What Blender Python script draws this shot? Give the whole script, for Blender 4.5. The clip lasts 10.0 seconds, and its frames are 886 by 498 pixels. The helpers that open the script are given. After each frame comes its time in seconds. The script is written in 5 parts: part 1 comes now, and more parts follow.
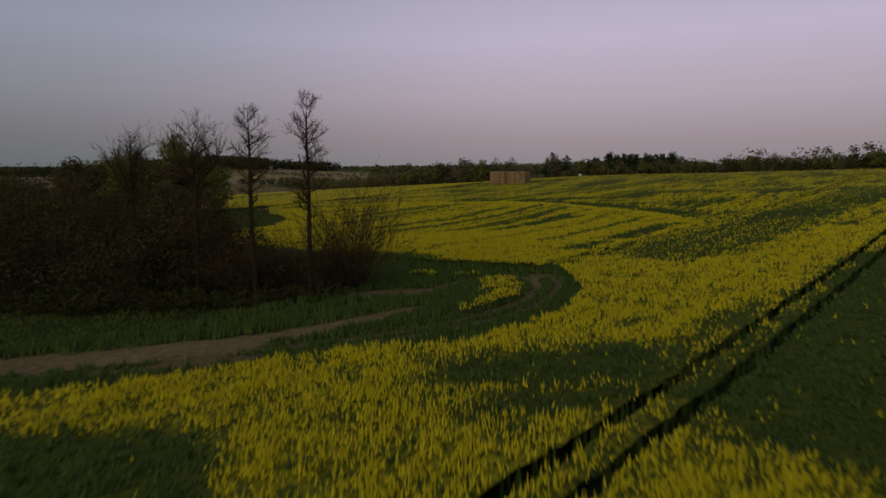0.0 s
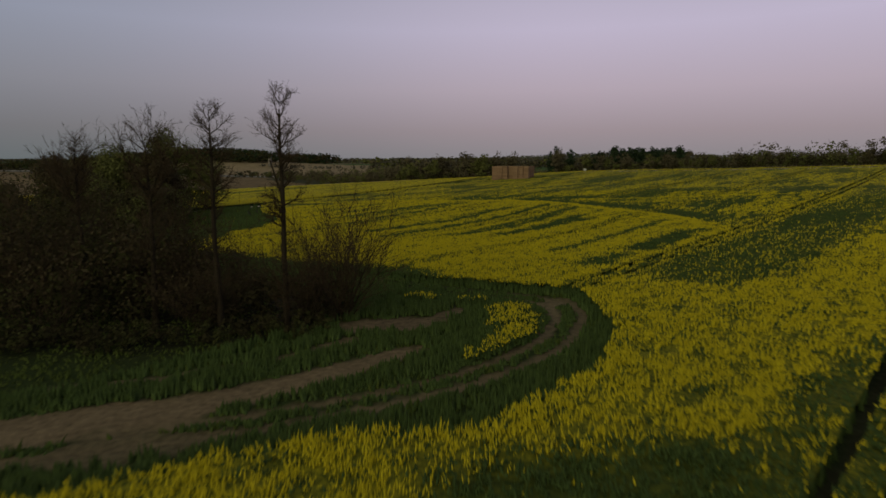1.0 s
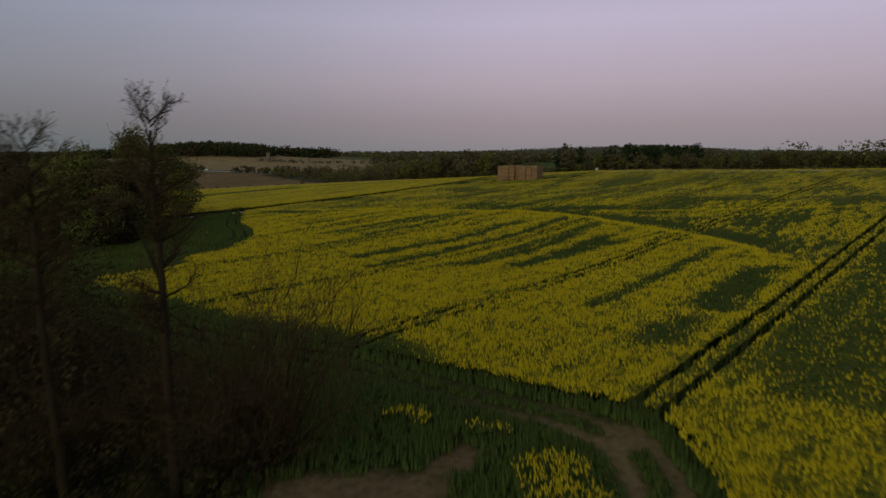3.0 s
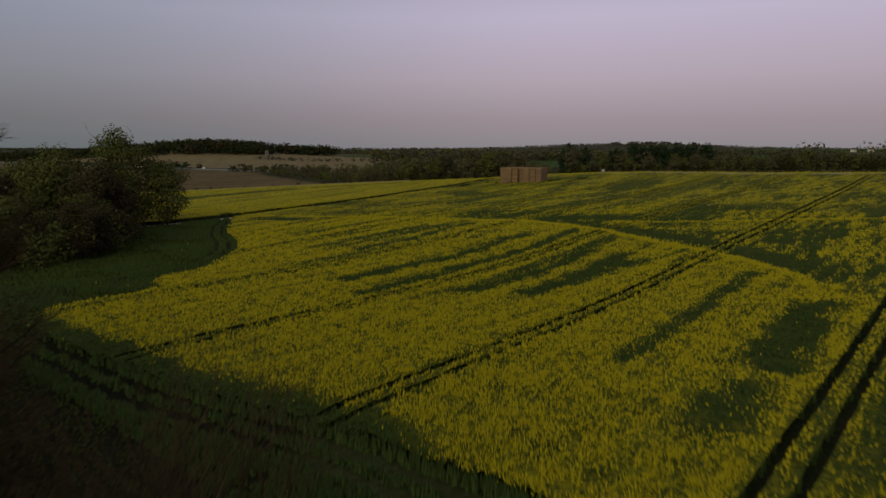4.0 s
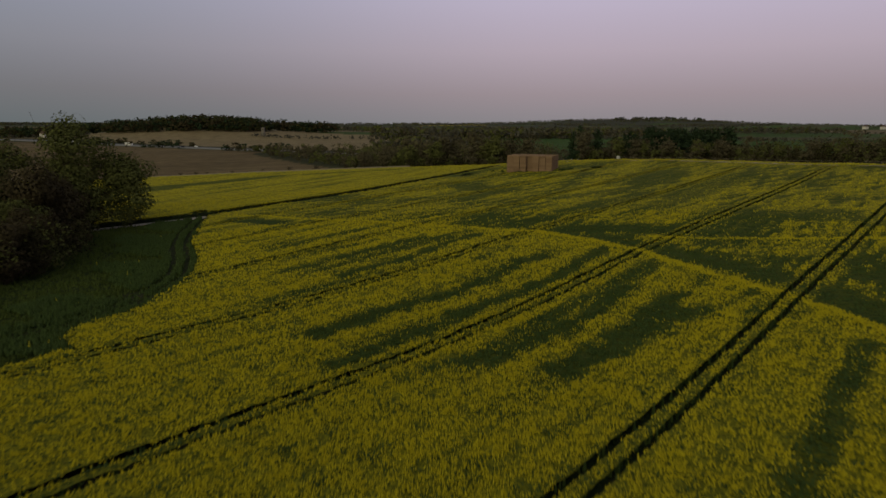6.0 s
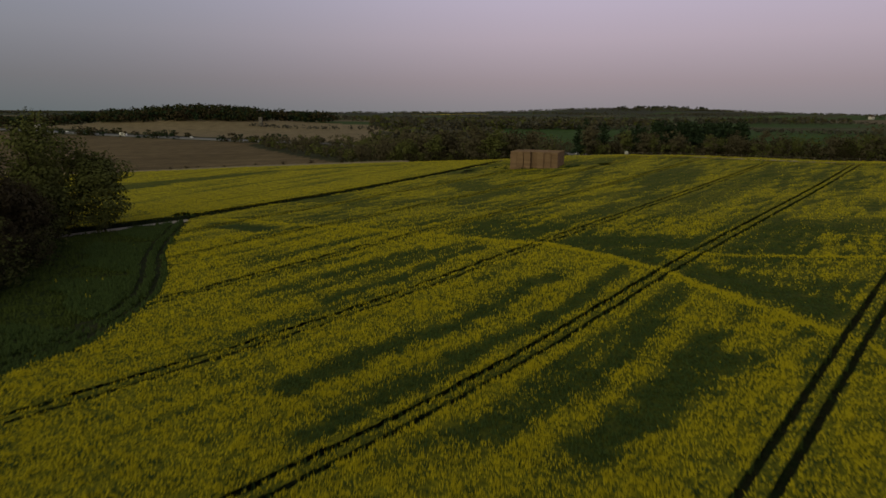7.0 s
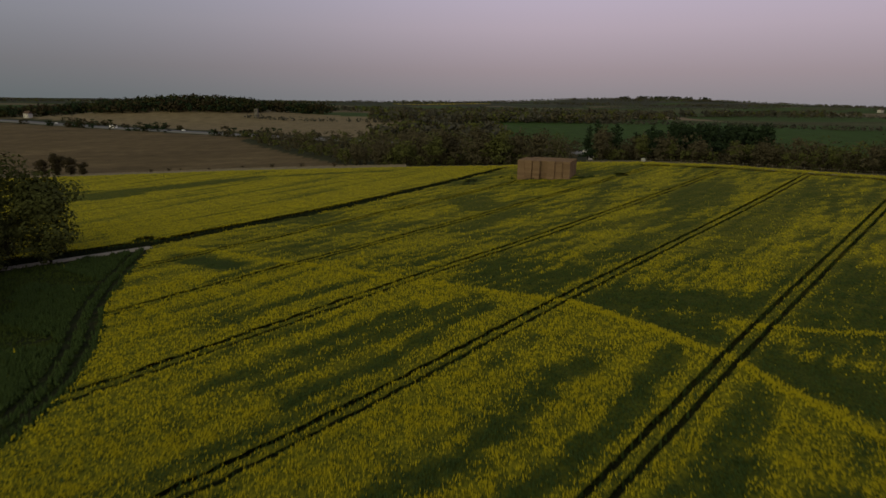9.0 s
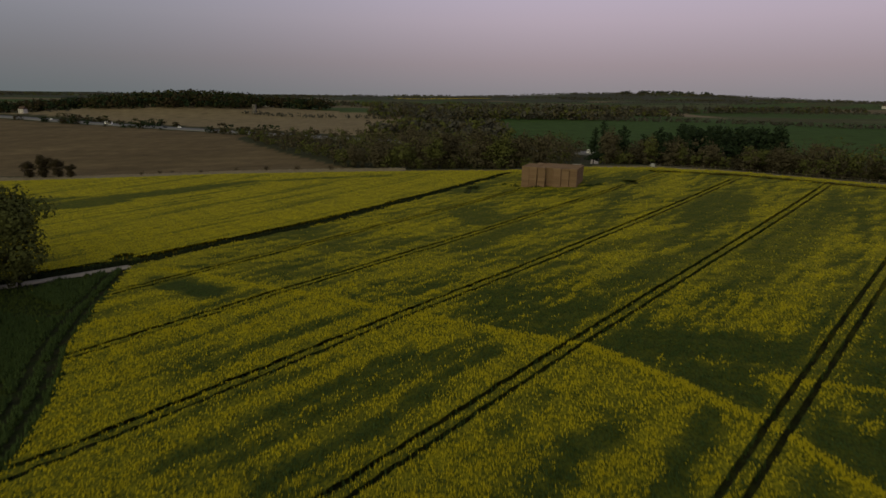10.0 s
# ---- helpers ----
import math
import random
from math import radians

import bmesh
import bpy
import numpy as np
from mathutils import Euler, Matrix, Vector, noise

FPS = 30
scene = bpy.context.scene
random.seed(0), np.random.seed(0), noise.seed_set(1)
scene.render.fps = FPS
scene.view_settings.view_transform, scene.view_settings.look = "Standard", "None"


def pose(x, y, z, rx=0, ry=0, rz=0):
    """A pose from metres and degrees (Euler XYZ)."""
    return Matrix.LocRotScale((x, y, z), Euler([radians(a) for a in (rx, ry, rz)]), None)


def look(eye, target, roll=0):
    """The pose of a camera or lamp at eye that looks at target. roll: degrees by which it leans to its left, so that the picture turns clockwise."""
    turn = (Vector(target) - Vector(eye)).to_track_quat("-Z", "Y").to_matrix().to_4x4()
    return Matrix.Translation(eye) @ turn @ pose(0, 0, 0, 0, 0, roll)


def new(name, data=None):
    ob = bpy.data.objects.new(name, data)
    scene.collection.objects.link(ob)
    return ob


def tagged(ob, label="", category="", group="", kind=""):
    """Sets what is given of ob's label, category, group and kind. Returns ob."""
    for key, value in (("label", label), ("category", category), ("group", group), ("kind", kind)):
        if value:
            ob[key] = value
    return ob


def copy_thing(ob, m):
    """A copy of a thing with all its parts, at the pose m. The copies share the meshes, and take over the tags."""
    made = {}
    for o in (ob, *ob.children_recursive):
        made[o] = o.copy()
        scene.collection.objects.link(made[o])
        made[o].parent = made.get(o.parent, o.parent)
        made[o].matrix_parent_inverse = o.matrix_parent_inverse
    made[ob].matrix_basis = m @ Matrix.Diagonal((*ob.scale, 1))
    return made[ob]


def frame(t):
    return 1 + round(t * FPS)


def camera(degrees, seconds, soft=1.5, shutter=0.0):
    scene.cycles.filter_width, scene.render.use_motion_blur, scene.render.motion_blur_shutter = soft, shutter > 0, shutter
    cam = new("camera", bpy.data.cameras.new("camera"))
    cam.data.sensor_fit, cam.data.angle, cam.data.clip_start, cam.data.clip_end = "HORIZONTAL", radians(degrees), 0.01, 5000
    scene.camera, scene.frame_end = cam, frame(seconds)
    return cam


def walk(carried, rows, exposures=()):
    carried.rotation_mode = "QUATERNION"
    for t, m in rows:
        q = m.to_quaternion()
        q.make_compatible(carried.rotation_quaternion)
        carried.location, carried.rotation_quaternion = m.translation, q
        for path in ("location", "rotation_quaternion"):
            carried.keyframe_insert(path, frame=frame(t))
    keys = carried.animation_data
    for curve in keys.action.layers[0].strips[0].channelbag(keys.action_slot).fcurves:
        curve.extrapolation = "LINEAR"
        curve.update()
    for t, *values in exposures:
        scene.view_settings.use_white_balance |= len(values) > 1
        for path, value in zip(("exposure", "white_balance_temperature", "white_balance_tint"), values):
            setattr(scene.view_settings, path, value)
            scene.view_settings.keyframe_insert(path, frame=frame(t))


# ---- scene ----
from collections import defaultdict

# ======== camera and its flight ========
cam = camera(73.7, 10.0, soft=1.5, shutter=0.7)
PATH = [
    (0.0, 0.00, 0.00, 11.00, 0.00, -7.90, 0.00),
    (0.5, 0.01, 4.77, 11.60, 0.02, -8.00, 0.01),
    (1.0, 0.01, 9.71, 12.29, 0.06, -8.66, 0.03),
    (1.5, 0.02, 14.79, 13.03, 0.13, -9.27, 0.06),
    (2.0, 0.02, 20.10, 13.76, 0.19, -9.41, 0.09),
    (2.5, 0.07, 25.53, 14.48, 0.23, -9.35, 0.10),
    (4.0, 0.35, 42.21, 17.33, 0.35, -9.69, 0.16),
    (4.5, 0.37, 47.89, 18.35, 0.38, -10.27, 0.19),
    (5.0, 0.37, 53.46, 19.49, 0.42, -10.88, 0.22),
    (5.5, 0.30, 59.13, 20.70, 0.45, -11.49, 0.25),
    (7.0, 0.47, 77.65, 23.82, 0.51, -13.15, 0.37),
    (7.5, 0.50, 83.39, 25.06, 0.51, -13.54, 0.43),
    (8.0, 0.43, 89.17, 26.28, 0.51, -13.72, 0.50),
    (8.5, 0.39, 94.72, 27.65, 0.51, -13.93, 0.58),
    (9.0, 0.24, 100.20, 29.13, 0.51, -14.20, 0.65),
    (9.5, 0.16, 105.69, 30.62, 0.51, -14.47, 0.71),
    (10.0, 0.03, 111.03, 32.23, 0.52, -14.76, 0.76),
]


def flight(x, y, z, yaw, pitch, roll):
    a, b = radians(yaw), radians(pitch)
    ahead = Vector((-math.sin(a) * math.cos(b), math.cos(a) * math.cos(b), math.sin(b)))
    return look((x, y, z), Vector((x, y, z)) + ahead, roll)


walk(cam, [(t, flight(*row)) for t, *row in PATH], exposures=[(0.0, 0.0), (10.0, 0.0)])

# ======== dusk sky and light ========
world = bpy.data.worlds.new("dusk")
scene.world = world
world.use_nodes = True
wn, wl = world.node_tree.nodes, world.node_tree.links
wn.clear()
w_out, w_bg = wn.new("ShaderNodeOutputWorld"), wn.new("ShaderNodeBackground")
w_co, w_sep = wn.new("ShaderNodeTexCoord"), wn.new("ShaderNodeSeparateXYZ")
w_ramp, w_side, w_mix = wn.new("ShaderNodeValToRGB"), wn.new("ShaderNodeMapRange"), wn.new("ShaderNodeMix")
wl.new(w_co.outputs["Generated"], w_sep.inputs[0])
wl.new(w_sep.outputs["Z"], w_ramp.inputs[0])
w_ramp.color_ramp.elements[0].position, w_ramp.color_ramp.elements[0].color = 0.0, (0.232, 0.216, 0.231, 1)
w_ramp.color_ramp.elements[1].position, w_ramp.color_ramp.elements[1].color = 1.0, (0.17, 0.18, 0.21, 1)
for at, colour in ((0.045, (0.305, 0.250, 0.272)), (0.11, (0.41, 0.342, 0.400)), (0.2, (0.47, 0.42, 0.54)), (0.4, (0.31, 0.305, 0.38)), (0.65, (0.20, 0.205, 0.24))):
    w_ramp.color_ramp.elements.new(at).color = (*colour, 1)
w_side.inputs["From Min"].default_value, w_side.inputs["From Max"].default_value = -0.75, 0.25
w_side.interpolation_type = "SMOOTHSTEP"
wl.new(w_sep.outputs["X"], w_side.inputs["Value"])
w_mix.data_type, w_mix.blend_type = "RGBA", "MULTIPLY"
w_mix.inputs["Factor"].default_value = 1.0
w_tint = wn.new("ShaderNodeMix")
w_tint.data_type = "RGBA"
w_tint.inputs["A"].default_value, w_tint.inputs["B"].default_value = (0.50, 0.62, 0.60, 1), (1, 1, 1, 1)
wl.new(w_side.outputs["Result"], w_tint.inputs["Factor"])
wl.new(w_ramp.outputs["Color"], w_mix.inputs["A"])
wl.new(w_tint.outputs["Result"], w_mix.inputs["B"])
# the afterglow, low behind the flight and to its left
w_back, w_glow = wn.new("ShaderNodeMapRange"), wn.new("ShaderNodeMix")
w_back.inputs["From Min"].default_value, w_back.inputs["From Max"].default_value = -0.1, -0.9
w_back.interpolation_type = "SMOOTHSTEP"
w_dot = wn.new("ShaderNodeVectorMath")
w_dot.operation = "DOT_PRODUCT"
w_dot.inputs[1].default_value = (0.60, 0.80, 0.0)
wl.new(w_co.outputs["Generated"], w_dot.inputs[0])
wl.new(w_dot.outputs["Value"], w_back.inputs["Value"])
w_glow.data_type = "RGBA"
wl.new(w_back.outputs["Result"], w_glow.inputs["Factor"])
wl.new(w_mix.outputs["Result"], w_glow.inputs["A"])
w_glow.inputs["B"].default_value = (0.95, 0.87, 0.56, 1)
wl.new(w_glow.outputs["Result"], w_bg.inputs["Color"])
w_bg.inputs["Strength"].default_value = 1.08
wl.new(w_bg.outputs[0], w_out.inputs[0])

sun = new("sun", bpy.data.lights.new("sun", "SUN"))
sun.data.energy, sun.data.angle, sun.data.color = 0.34, radians(45), (1.0, 0.90, 0.66)
sun.matrix_world = look((0, 0, 0), Vector((0.58, 0.76, -0.26)))

# ======== materials ========


def shader(name, base, rough=0.9):
    m = bpy.data.materials.new(name)
    m.use_nodes = True
    b = m.node_tree.nodes["Principled BSDF"]
    b.inputs["Base Color"].default_value, b.inputs["Roughness"].default_value = (*base, 1), rough
    b.inputs["Specular IOR Level"].default_value = 0.04
    return m, m.node_tree.nodes, m.node_tree.links, b


def varied(name, stops, rough=0.9, source="island", scale=3.0, detail=6.0, mixed=0.35, bump=0.0):
    """Colours from stops, picked by each island's or object's random value and mixed with a noise of that scale (1/m)."""
    m, n, l, b = shader(name, stops[0], rough)
    ramp = n.new("ShaderNodeValToRGB")
    for k, colour in enumerate(stops):
        e = ramp.color_ramp.elements[k] if k < 2 else ramp.color_ramp.elements.new(0.5)
        e.color = (*colour, 1)
    for k, e in enumerate(ramp.color_ramp.elements):
        e.position = k / (len(stops) - 1)
    co, tex, mix = n.new("ShaderNodeNewGeometry"), n.new("ShaderNodeTexNoise"), n.new("ShaderNodeMix")
    tex.inputs["Scale"].default_value, tex.inputs["Detail"].default_value = scale, detail
    l.new(co.outputs["Position"], tex.inputs["Vector"])
    mix.inputs["Factor"].default_value = mixed
    if source == "island":
        l.new(co.outputs["Random Per Island"], mix.inputs["A"])
    elif source == "object":
        info = n.new("ShaderNodeObjectInfo")
        l.new(info.outputs["Random"], mix.inputs["A"])
    else:
        mix.inputs["Factor"].default_value = 1.0
    l.new(tex.outputs["Fac"], mix.inputs["B"])
    l.new(mix.outputs["Result"], ramp.inputs[0])
    l.new(ramp.outputs["Color"], b.inputs["Base Color"])
    if bump:
        bn = n.new("ShaderNodeBump")
        bn.inputs["Strength"].default_value, bn.inputs["Distance"].default_value = bump, 0.1
        l.new(tex.outputs["Fac"], bn.inputs["Height"])
        l.new(bn.outputs["Normal"], b.inputs["Normal"])
    return m


def land_material():
    """Land cover from the colour attribute, broken up by two scales of noise."""
    m, n, l, b = shader("land", (0.1, 0.1, 0.05), 0.95)
    cover, co = n.new("ShaderNodeAttribute"), n.new("ShaderNodeNewGeometry")
    cover.attribute_name = "cover"
    big, fine, mul, mul2 = n.new("ShaderNodeTexNoise"), n.new("ShaderNodeTexNoise"), n.new("ShaderNodeMapRange"), n.new("ShaderNodeMapRange")
    for tex, s in ((big, 0.09), (fine, 2.2)):
        tex.inputs["Scale"].default_value, tex.inputs["Detail"].default_value = s, 8
        l.new(co.outputs["Position"], tex.inputs["Vector"])
    for r, tex, lo, hi in ((mul, big, 0.75, 1.25), (mul2, fine, 0.6, 1.4)):
        r.inputs["From Min"].default_value, r.inputs["From Max"].default_value = 0.25, 0.75
        r.inputs["To Min"].default_value, r.inputs["To Max"].default_value = lo, hi
        l.new(tex.outputs["Fac"], r.inputs["Value"])
    prod, scaled = n.new("ShaderNodeMath"), n.new("ShaderNodeVectorMath")
    prod.operation, scaled.operation = "MULTIPLY", "SCALE"
    l.new(mul.outputs["Result"], prod.inputs[0])
    l.new(mul2.outputs["Result"], prod.inputs[1])
    l.new(cover.outputs["Color"], scaled.inputs[0])
    l.new(prod.outputs[0], scaled.inputs["Scale"])
    l.new(scaled.outputs[0], b.inputs["Base Color"])
    bn = n.new("ShaderNodeBump")
    bn.inputs["Strength"].default_value, bn.inputs["Distance"].default_value = 0.6, 0.15
    l.new(fine.outputs["Fac"], bn.inputs["Height"])
    l.new(bn.outputs["Normal"], b.inputs["Normal"])
    return m


def cover_material(name, lo, hi, flower):
    """Leaf cover with flower heads in it, as dense as the bloom attribute says."""
    m, n, l, b = shader(name, (0.04, 0.06, 0.02), 0.9)
    at, co, tex = n.new("ShaderNodeAttribute"), n.new("ShaderNodeNewGeometry"), n.new("ShaderNodeTexNoise")
    at.attribute_name = "bloom"
    tex.inputs["Scale"].default_value, tex.inputs["Detail"].default_value, tex.inputs["Roughness"].default_value = 3.2, 5, 0.7
    l.new(co.outputs["Position"], tex.inputs["Vector"])
    spread, dens, mix, tint = n.new("ShaderNodeMapRange"), n.new("ShaderNodeMath"), n.new("ShaderNodeMix"), n.new("ShaderNodeValToRGB")
    spread.inputs["From Min"].default_value, spread.inputs["From Max"].default_value = lo, hi
    l.new(tex.outputs["Fac"], spread.inputs["Value"])
    dens.operation = "MULTIPLY"
    l.new(spread.outputs["Result"], dens.inputs[0])
    l.new(at.outputs["Fac"], dens.inputs[1])
    tint.color_ramp.elements[0].color, tint.color_ramp.elements[1].color = (0.010, 0.020, 0.005, 1), (0.036, 0.061, 0.016, 1)
    l.new(tex.outputs["Fac"], tint.inputs[0])
    mix.data_type = "RGBA"
    l.new(dens.outputs[0], mix.inputs["Factor"])
    l.new(tint.outputs["Color"], mix.inputs["A"])
    mix.inputs["B"].default_value = (*flower, 1)
    l.new(mix.outputs["Result"], b.inputs["Base Color"])
    return m


M_LAND = land_material()
M_COVER = cover_material("rapeseed_cover", 0.35, 0.62, (0.46, 0.388, 0.012))
M_LEAF = varied("rapeseed_leaf", ((0.011, 0.022, 0.006), (0.029, 0.050, 0.013), (0.058, 0.088, 0.025)), 0.8, scale=0.4)
M_BLOOM = varied("rapeseed_flower", ((0.27, 0.230, 0.011), (0.33, 0.281, 0.012), (0.39, 0.331, 0.013), (0.45, 0.381, 0.015)), 0.85, scale=1.2)
M_BARK = varied("bark", ((0.009, 0.0075, 0.005), (0.016, 0.013, 0.009), (0.026, 0.021, 0.014)), 0.95, "noise", 6.0, bump=0.6)
M_TWIG = varied("twig", ((0.026, 0.019, 0.012), (0.036, 0.027, 0.016), (0.050, 0.037, 0.022)), 0.95, scale=1.0)
M_SPRING = varied("spring_leaf", ((0.038, 0.044, 0.013), (0.054, 0.061, 0.018), (0.074, 0.082, 0.025)), 0.85, scale=0.4, mixed=0.75)
M_BROWN = varied("bud_leaf", ((0.024, 0.020, 0.010), (0.033, 0.027, 0.014), (0.044, 0.036, 0.019)), 0.9, scale=0.4, mixed=0.8)
M_WOODB = varied("winter_crown", ((0.038, 0.034, 0.019), (0.054, 0.048, 0.027), (0.074, 0.065, 0.038)), 0.95, scale=0.10, mixed=0.86)
M_WOODG = varied("spring_crown", ((0.040, 0.047, 0.014), (0.058, 0.066, 0.019), (0.080, 0.088, 0.027)), 0.95, scale=0.10, mixed=0.86)
M_OLIVE = varied("scrub_leaf", ((0.020, 0.022, 0.008), (0.027, 0.029, 0.010), (0.036, 0.039, 0.014)), 0.9, scale=0.3, mixed=0.8)
M_PINE = varied("pine_needle", ((0.010, 0.018, 0.010), (0.018, 0.030, 0.015), (0.026, 0.042, 0.020)), 0.9, scale=0.5)
M_STRAW = varied("straw", ((0.115, 0.074, 0.046), (0.155, 0.101, 0.062), (0.20, 0.133, 0.082)), 0.95, "object", 5.0, mixed=0.45, bump=0.8)
M_GRASS = varied("rough_grass", ((0.012, 0.023, 0.005), (0.028, 0.045, 0.009), (0.060, 0.080, 0.018)), 0.9, scale=0.4)

# ======== lie of the land ========
HUMPS = ((10, 130, 28, -1.364), (-40, 118, 25, 0.495), (32, 160, 20, 0.58), (60, 195, 25, 0.439), (-15, 46, 18, -0.734),
         (38, 95, 22, 0.197), (-15, 195, 25, 0.689), (40, 230, 40, 0.204), (45, 125, 20, 0.433))
CROP = 1.3


def smooth(a, b, v):
    t = np.clip((v - a) / (b - a), 0, 1)
    return t * t * (3 - 2 * t)


def swell(x, y, scale, seed):
    """Smooth rolling noise, about -1 to 1."""
    r = np.random.RandomState(seed)
    total = 0
    for k in range(7):
        a, p, s = r.uniform(0, 6.283), r.uniform(0, 6.283), r.uniform(0.6, 1.9)
        total = total + np.sin((x * math.cos(a) + y * math.sin(a)) * s * 6.283 / scale + p)
    return total / 3.2


def field_top(x, y):
    xc, yc = np.clip(x, -215, 230), np.clip(y, -120, 395)
    a, b = xc / 100, yc / 100
    z = 2.93 + 4.2 * a - 5.325 * b + 0.421 * a * a + 0.578 * a * b + 2.164 * b * b - 0.226 * b ** 3
    for u, v, s, h in HUMPS:
        z = z + h * np.exp(-((xc - u) ** 2 + (yc - v) ** 2) / (2 * s * s))
    return z


EDGE_X = (-400, -215, -104, -50, 1, 22, 56, 78, 99, 113, 129, 176, 300)
EDGE_Y = (392, 388, 384, 374, 361, 354, 352, 343, 326, 308, 287, 240, 120)


def beyond(x, y):
    """Metres behind the far edge of the crop."""
    return (y - np.interp(x, EDGE_X, EDGE_Y)) * np.where(x > 60, 0.7, 0.95)


def road_side(x, y):
    """Metres across the motorway's line, plus behind it."""
    return (y - 603 + 0.545 * x) / 1.139


def ground_z(x, y):
    x, y = np.asarray(x, float), np.asarray(y, float)
    field = field_top(x, y) - CROP
    q = road_side(x, y)
    far = -9.0 + 3.5 * smooth(-40, 260, x) * smooth(0, -200, q) - 6.0 * smooth(-40, -190, x) * smooth(-40, -260, q)
    far = far + 9 * smooth(60, 420, q) + 5 * smooth(500, 1500, q) + 1 * smooth(1500, 3600, q)
    far = far + 1.5 * swell(x, y, 420, 3) * smooth(20, 200, q) + 4 * swell(x, y, 1500, 5) * smooth(600, 2500, q)
    for u, v, a, b, h in ((-430, 1070, 190, 110, 19), (1400, 4500, 900, 800, 44), (1150, 1750, 420, 380, 14), (-1800, 3900, 1100, 900, -8)):
        far = far + h * np.exp(-((x - u) / a) ** 2 - ((y - v) / b) ** 2)
    return field + (far - field) * smooth(2, 75, beyond(x, y))


def along(x, y, line):
    """Distance to a polyline."""
    best = np.full(np.shape(x), 1e9)
    for (x0, y0), (x1, y1) in zip(line, line[1:]):
        dx, dy = x1 - x0, y1 - y0
        t = np.clip(((x - x0) * dx + (y - y0) * dy) / (dx * dx + dy * dy), 0, 1)
        best = np.minimum(best, np.hypot(x - x0 - t * dx, y - y0 - t * dy))
    return best


HEADLAND = ((-75, 128), (-52, 108), (-34, 94.5), (-24, 87), (-17, 83), (-8, 77.5), (0, 71.5), (8, 65), (10.6, 61), (10.3, 56), (7.8, 50), (4.4, 46), (0.5, 43),
            (-4, 40.8), (-10, 38.6), (-20, 36), (-36, 33))
FAR_TRACK = ((-130, 196), (-104, 214), (-84, 226), (-70, 235), (-57, 249), (-32, 274), (1, 316), (24, 346))
SIDE_TRACK = ((-74, 240), (-70, 230), (-66.8, 218), (-63.6, 206), (-58, 190), (-50.2, 174), (-46.4, 163.5), (-45.4, 154), (-46.2, 145), (-49.5, 137), (-56, 128), (-66, 119))
RIDGE = ((-60, 229), (-54, 226), (-43, 219.5), (-33.5, 213.5), (-22, 207), (-8, 198.4), (1, 192.6), (10, 188), (18, 184), (23.6, 177.2), (28.5, 169.6), (32.6, 163), (35.5, 153.5), (38.8, 146), (41.5, 138.5),
         (44, 130), (45.2, 121), (45, 115), (43.4, 109.6), (40, 104.8))
DRILL_EDGE = ((37.5, 173), (46, 169.6), (58, 167.3), (67, 165.3), (90, 161))
TRAM_U = (-math.cos(radians(42.72)), math.sin(radians(42.72)))


def tram(x, y):
    """Metres from the middle of the nearest pair of wheel marks, and across from the nearest of the two marks."""
    o = x * TRAM_U[0] + y * TRAM_U[1] - 8.7
    off = np.abs((o + 13.0) % 26.0 - 13.0)
    return off, np.abs(off - 0.95)


LEFT_X = (-54, -50, -46, -40.8, -44.8, -45.8, -42.2, -42.0, -42.0, -43.2, -46.8, -55.2, -60.4, -65.5, -68, -71)
LEFT_Y = (104, 117, 121, 126.6, 130, 134.7, 140, 146, 154, 163, 173.6, 190, 204, 222, 229, 234)


def inside_block(x, y):
    """Crop stands here, as 0 to 1: the main block up to the rough left margin, and the field behind the far track."""
    margin = np.interp(y, LEFT_Y, LEFT_X)
    low = np.interp(x, (-60, -34, -17, -8, 0, 8, 12.5), (112, 96.5, 85, 80, 74, 67.5, 64.5))
    main = (y > low) & (x > margin) & (y < 233) & (x < 60)
    main |= (y >= 232) & (x > np.interp(y, (232, 249, 274, 316, 346), (-70.5, -55.5, -30.5, 2.5, 25.5)))
    main |= x >= 12.5
    near = y < np.interp(x, (-60, -22, -17, -12, -6, -1, 1.5, 4.3, 8.8, 12, 13.2), (26, 28, 29.2, 31.6, 34.2, 34.6, 34.0, 37.5, 42, 50, 64.5))
    back = (y > np.interp(x, (-130, -104, -84, -70, -57, -32, 1, 24), (201, 219, 231, 239, 252, 277, 318, 350))) & (x < 24)
    return main | near | back


def headland_zone(x, y):
    """The driven corner between the trees and the crop, where it grows thin and green."""
    return ~inside_block(x, y) & (y > 22) & (y < 125) & (x > np.interp(y, (25, 40, 47, 54, 60, 66, 74, 84, 95, 125), (-60, -34, -22, -14, -9.5, -10, -14, -26, -40, -80))) & (x < 14)


BARE = ((-4.2, 58.2, 5.2, 2.9, 84, 1.0), (0.4, 60.6, 2.2, 1.5, 60, 0.9), (-7.6, 53.4, 3.2, 1.4, 60, 0.9), (10.4, 62.2, 2.0, 1.8, 40, 0.8), (-17, 35.5, 6, 1.8, 75, 0.7))
BARE_LINES = (((-50, 31.5), (-36, 34), (-24, 38), (-15, 41.2), (-9.5, 44.4), (-5, 47.6), (-2.0, 50.4)), ((-24, 45), (-19, 46.6), (-13, 49.2), (-8, 52.5)))


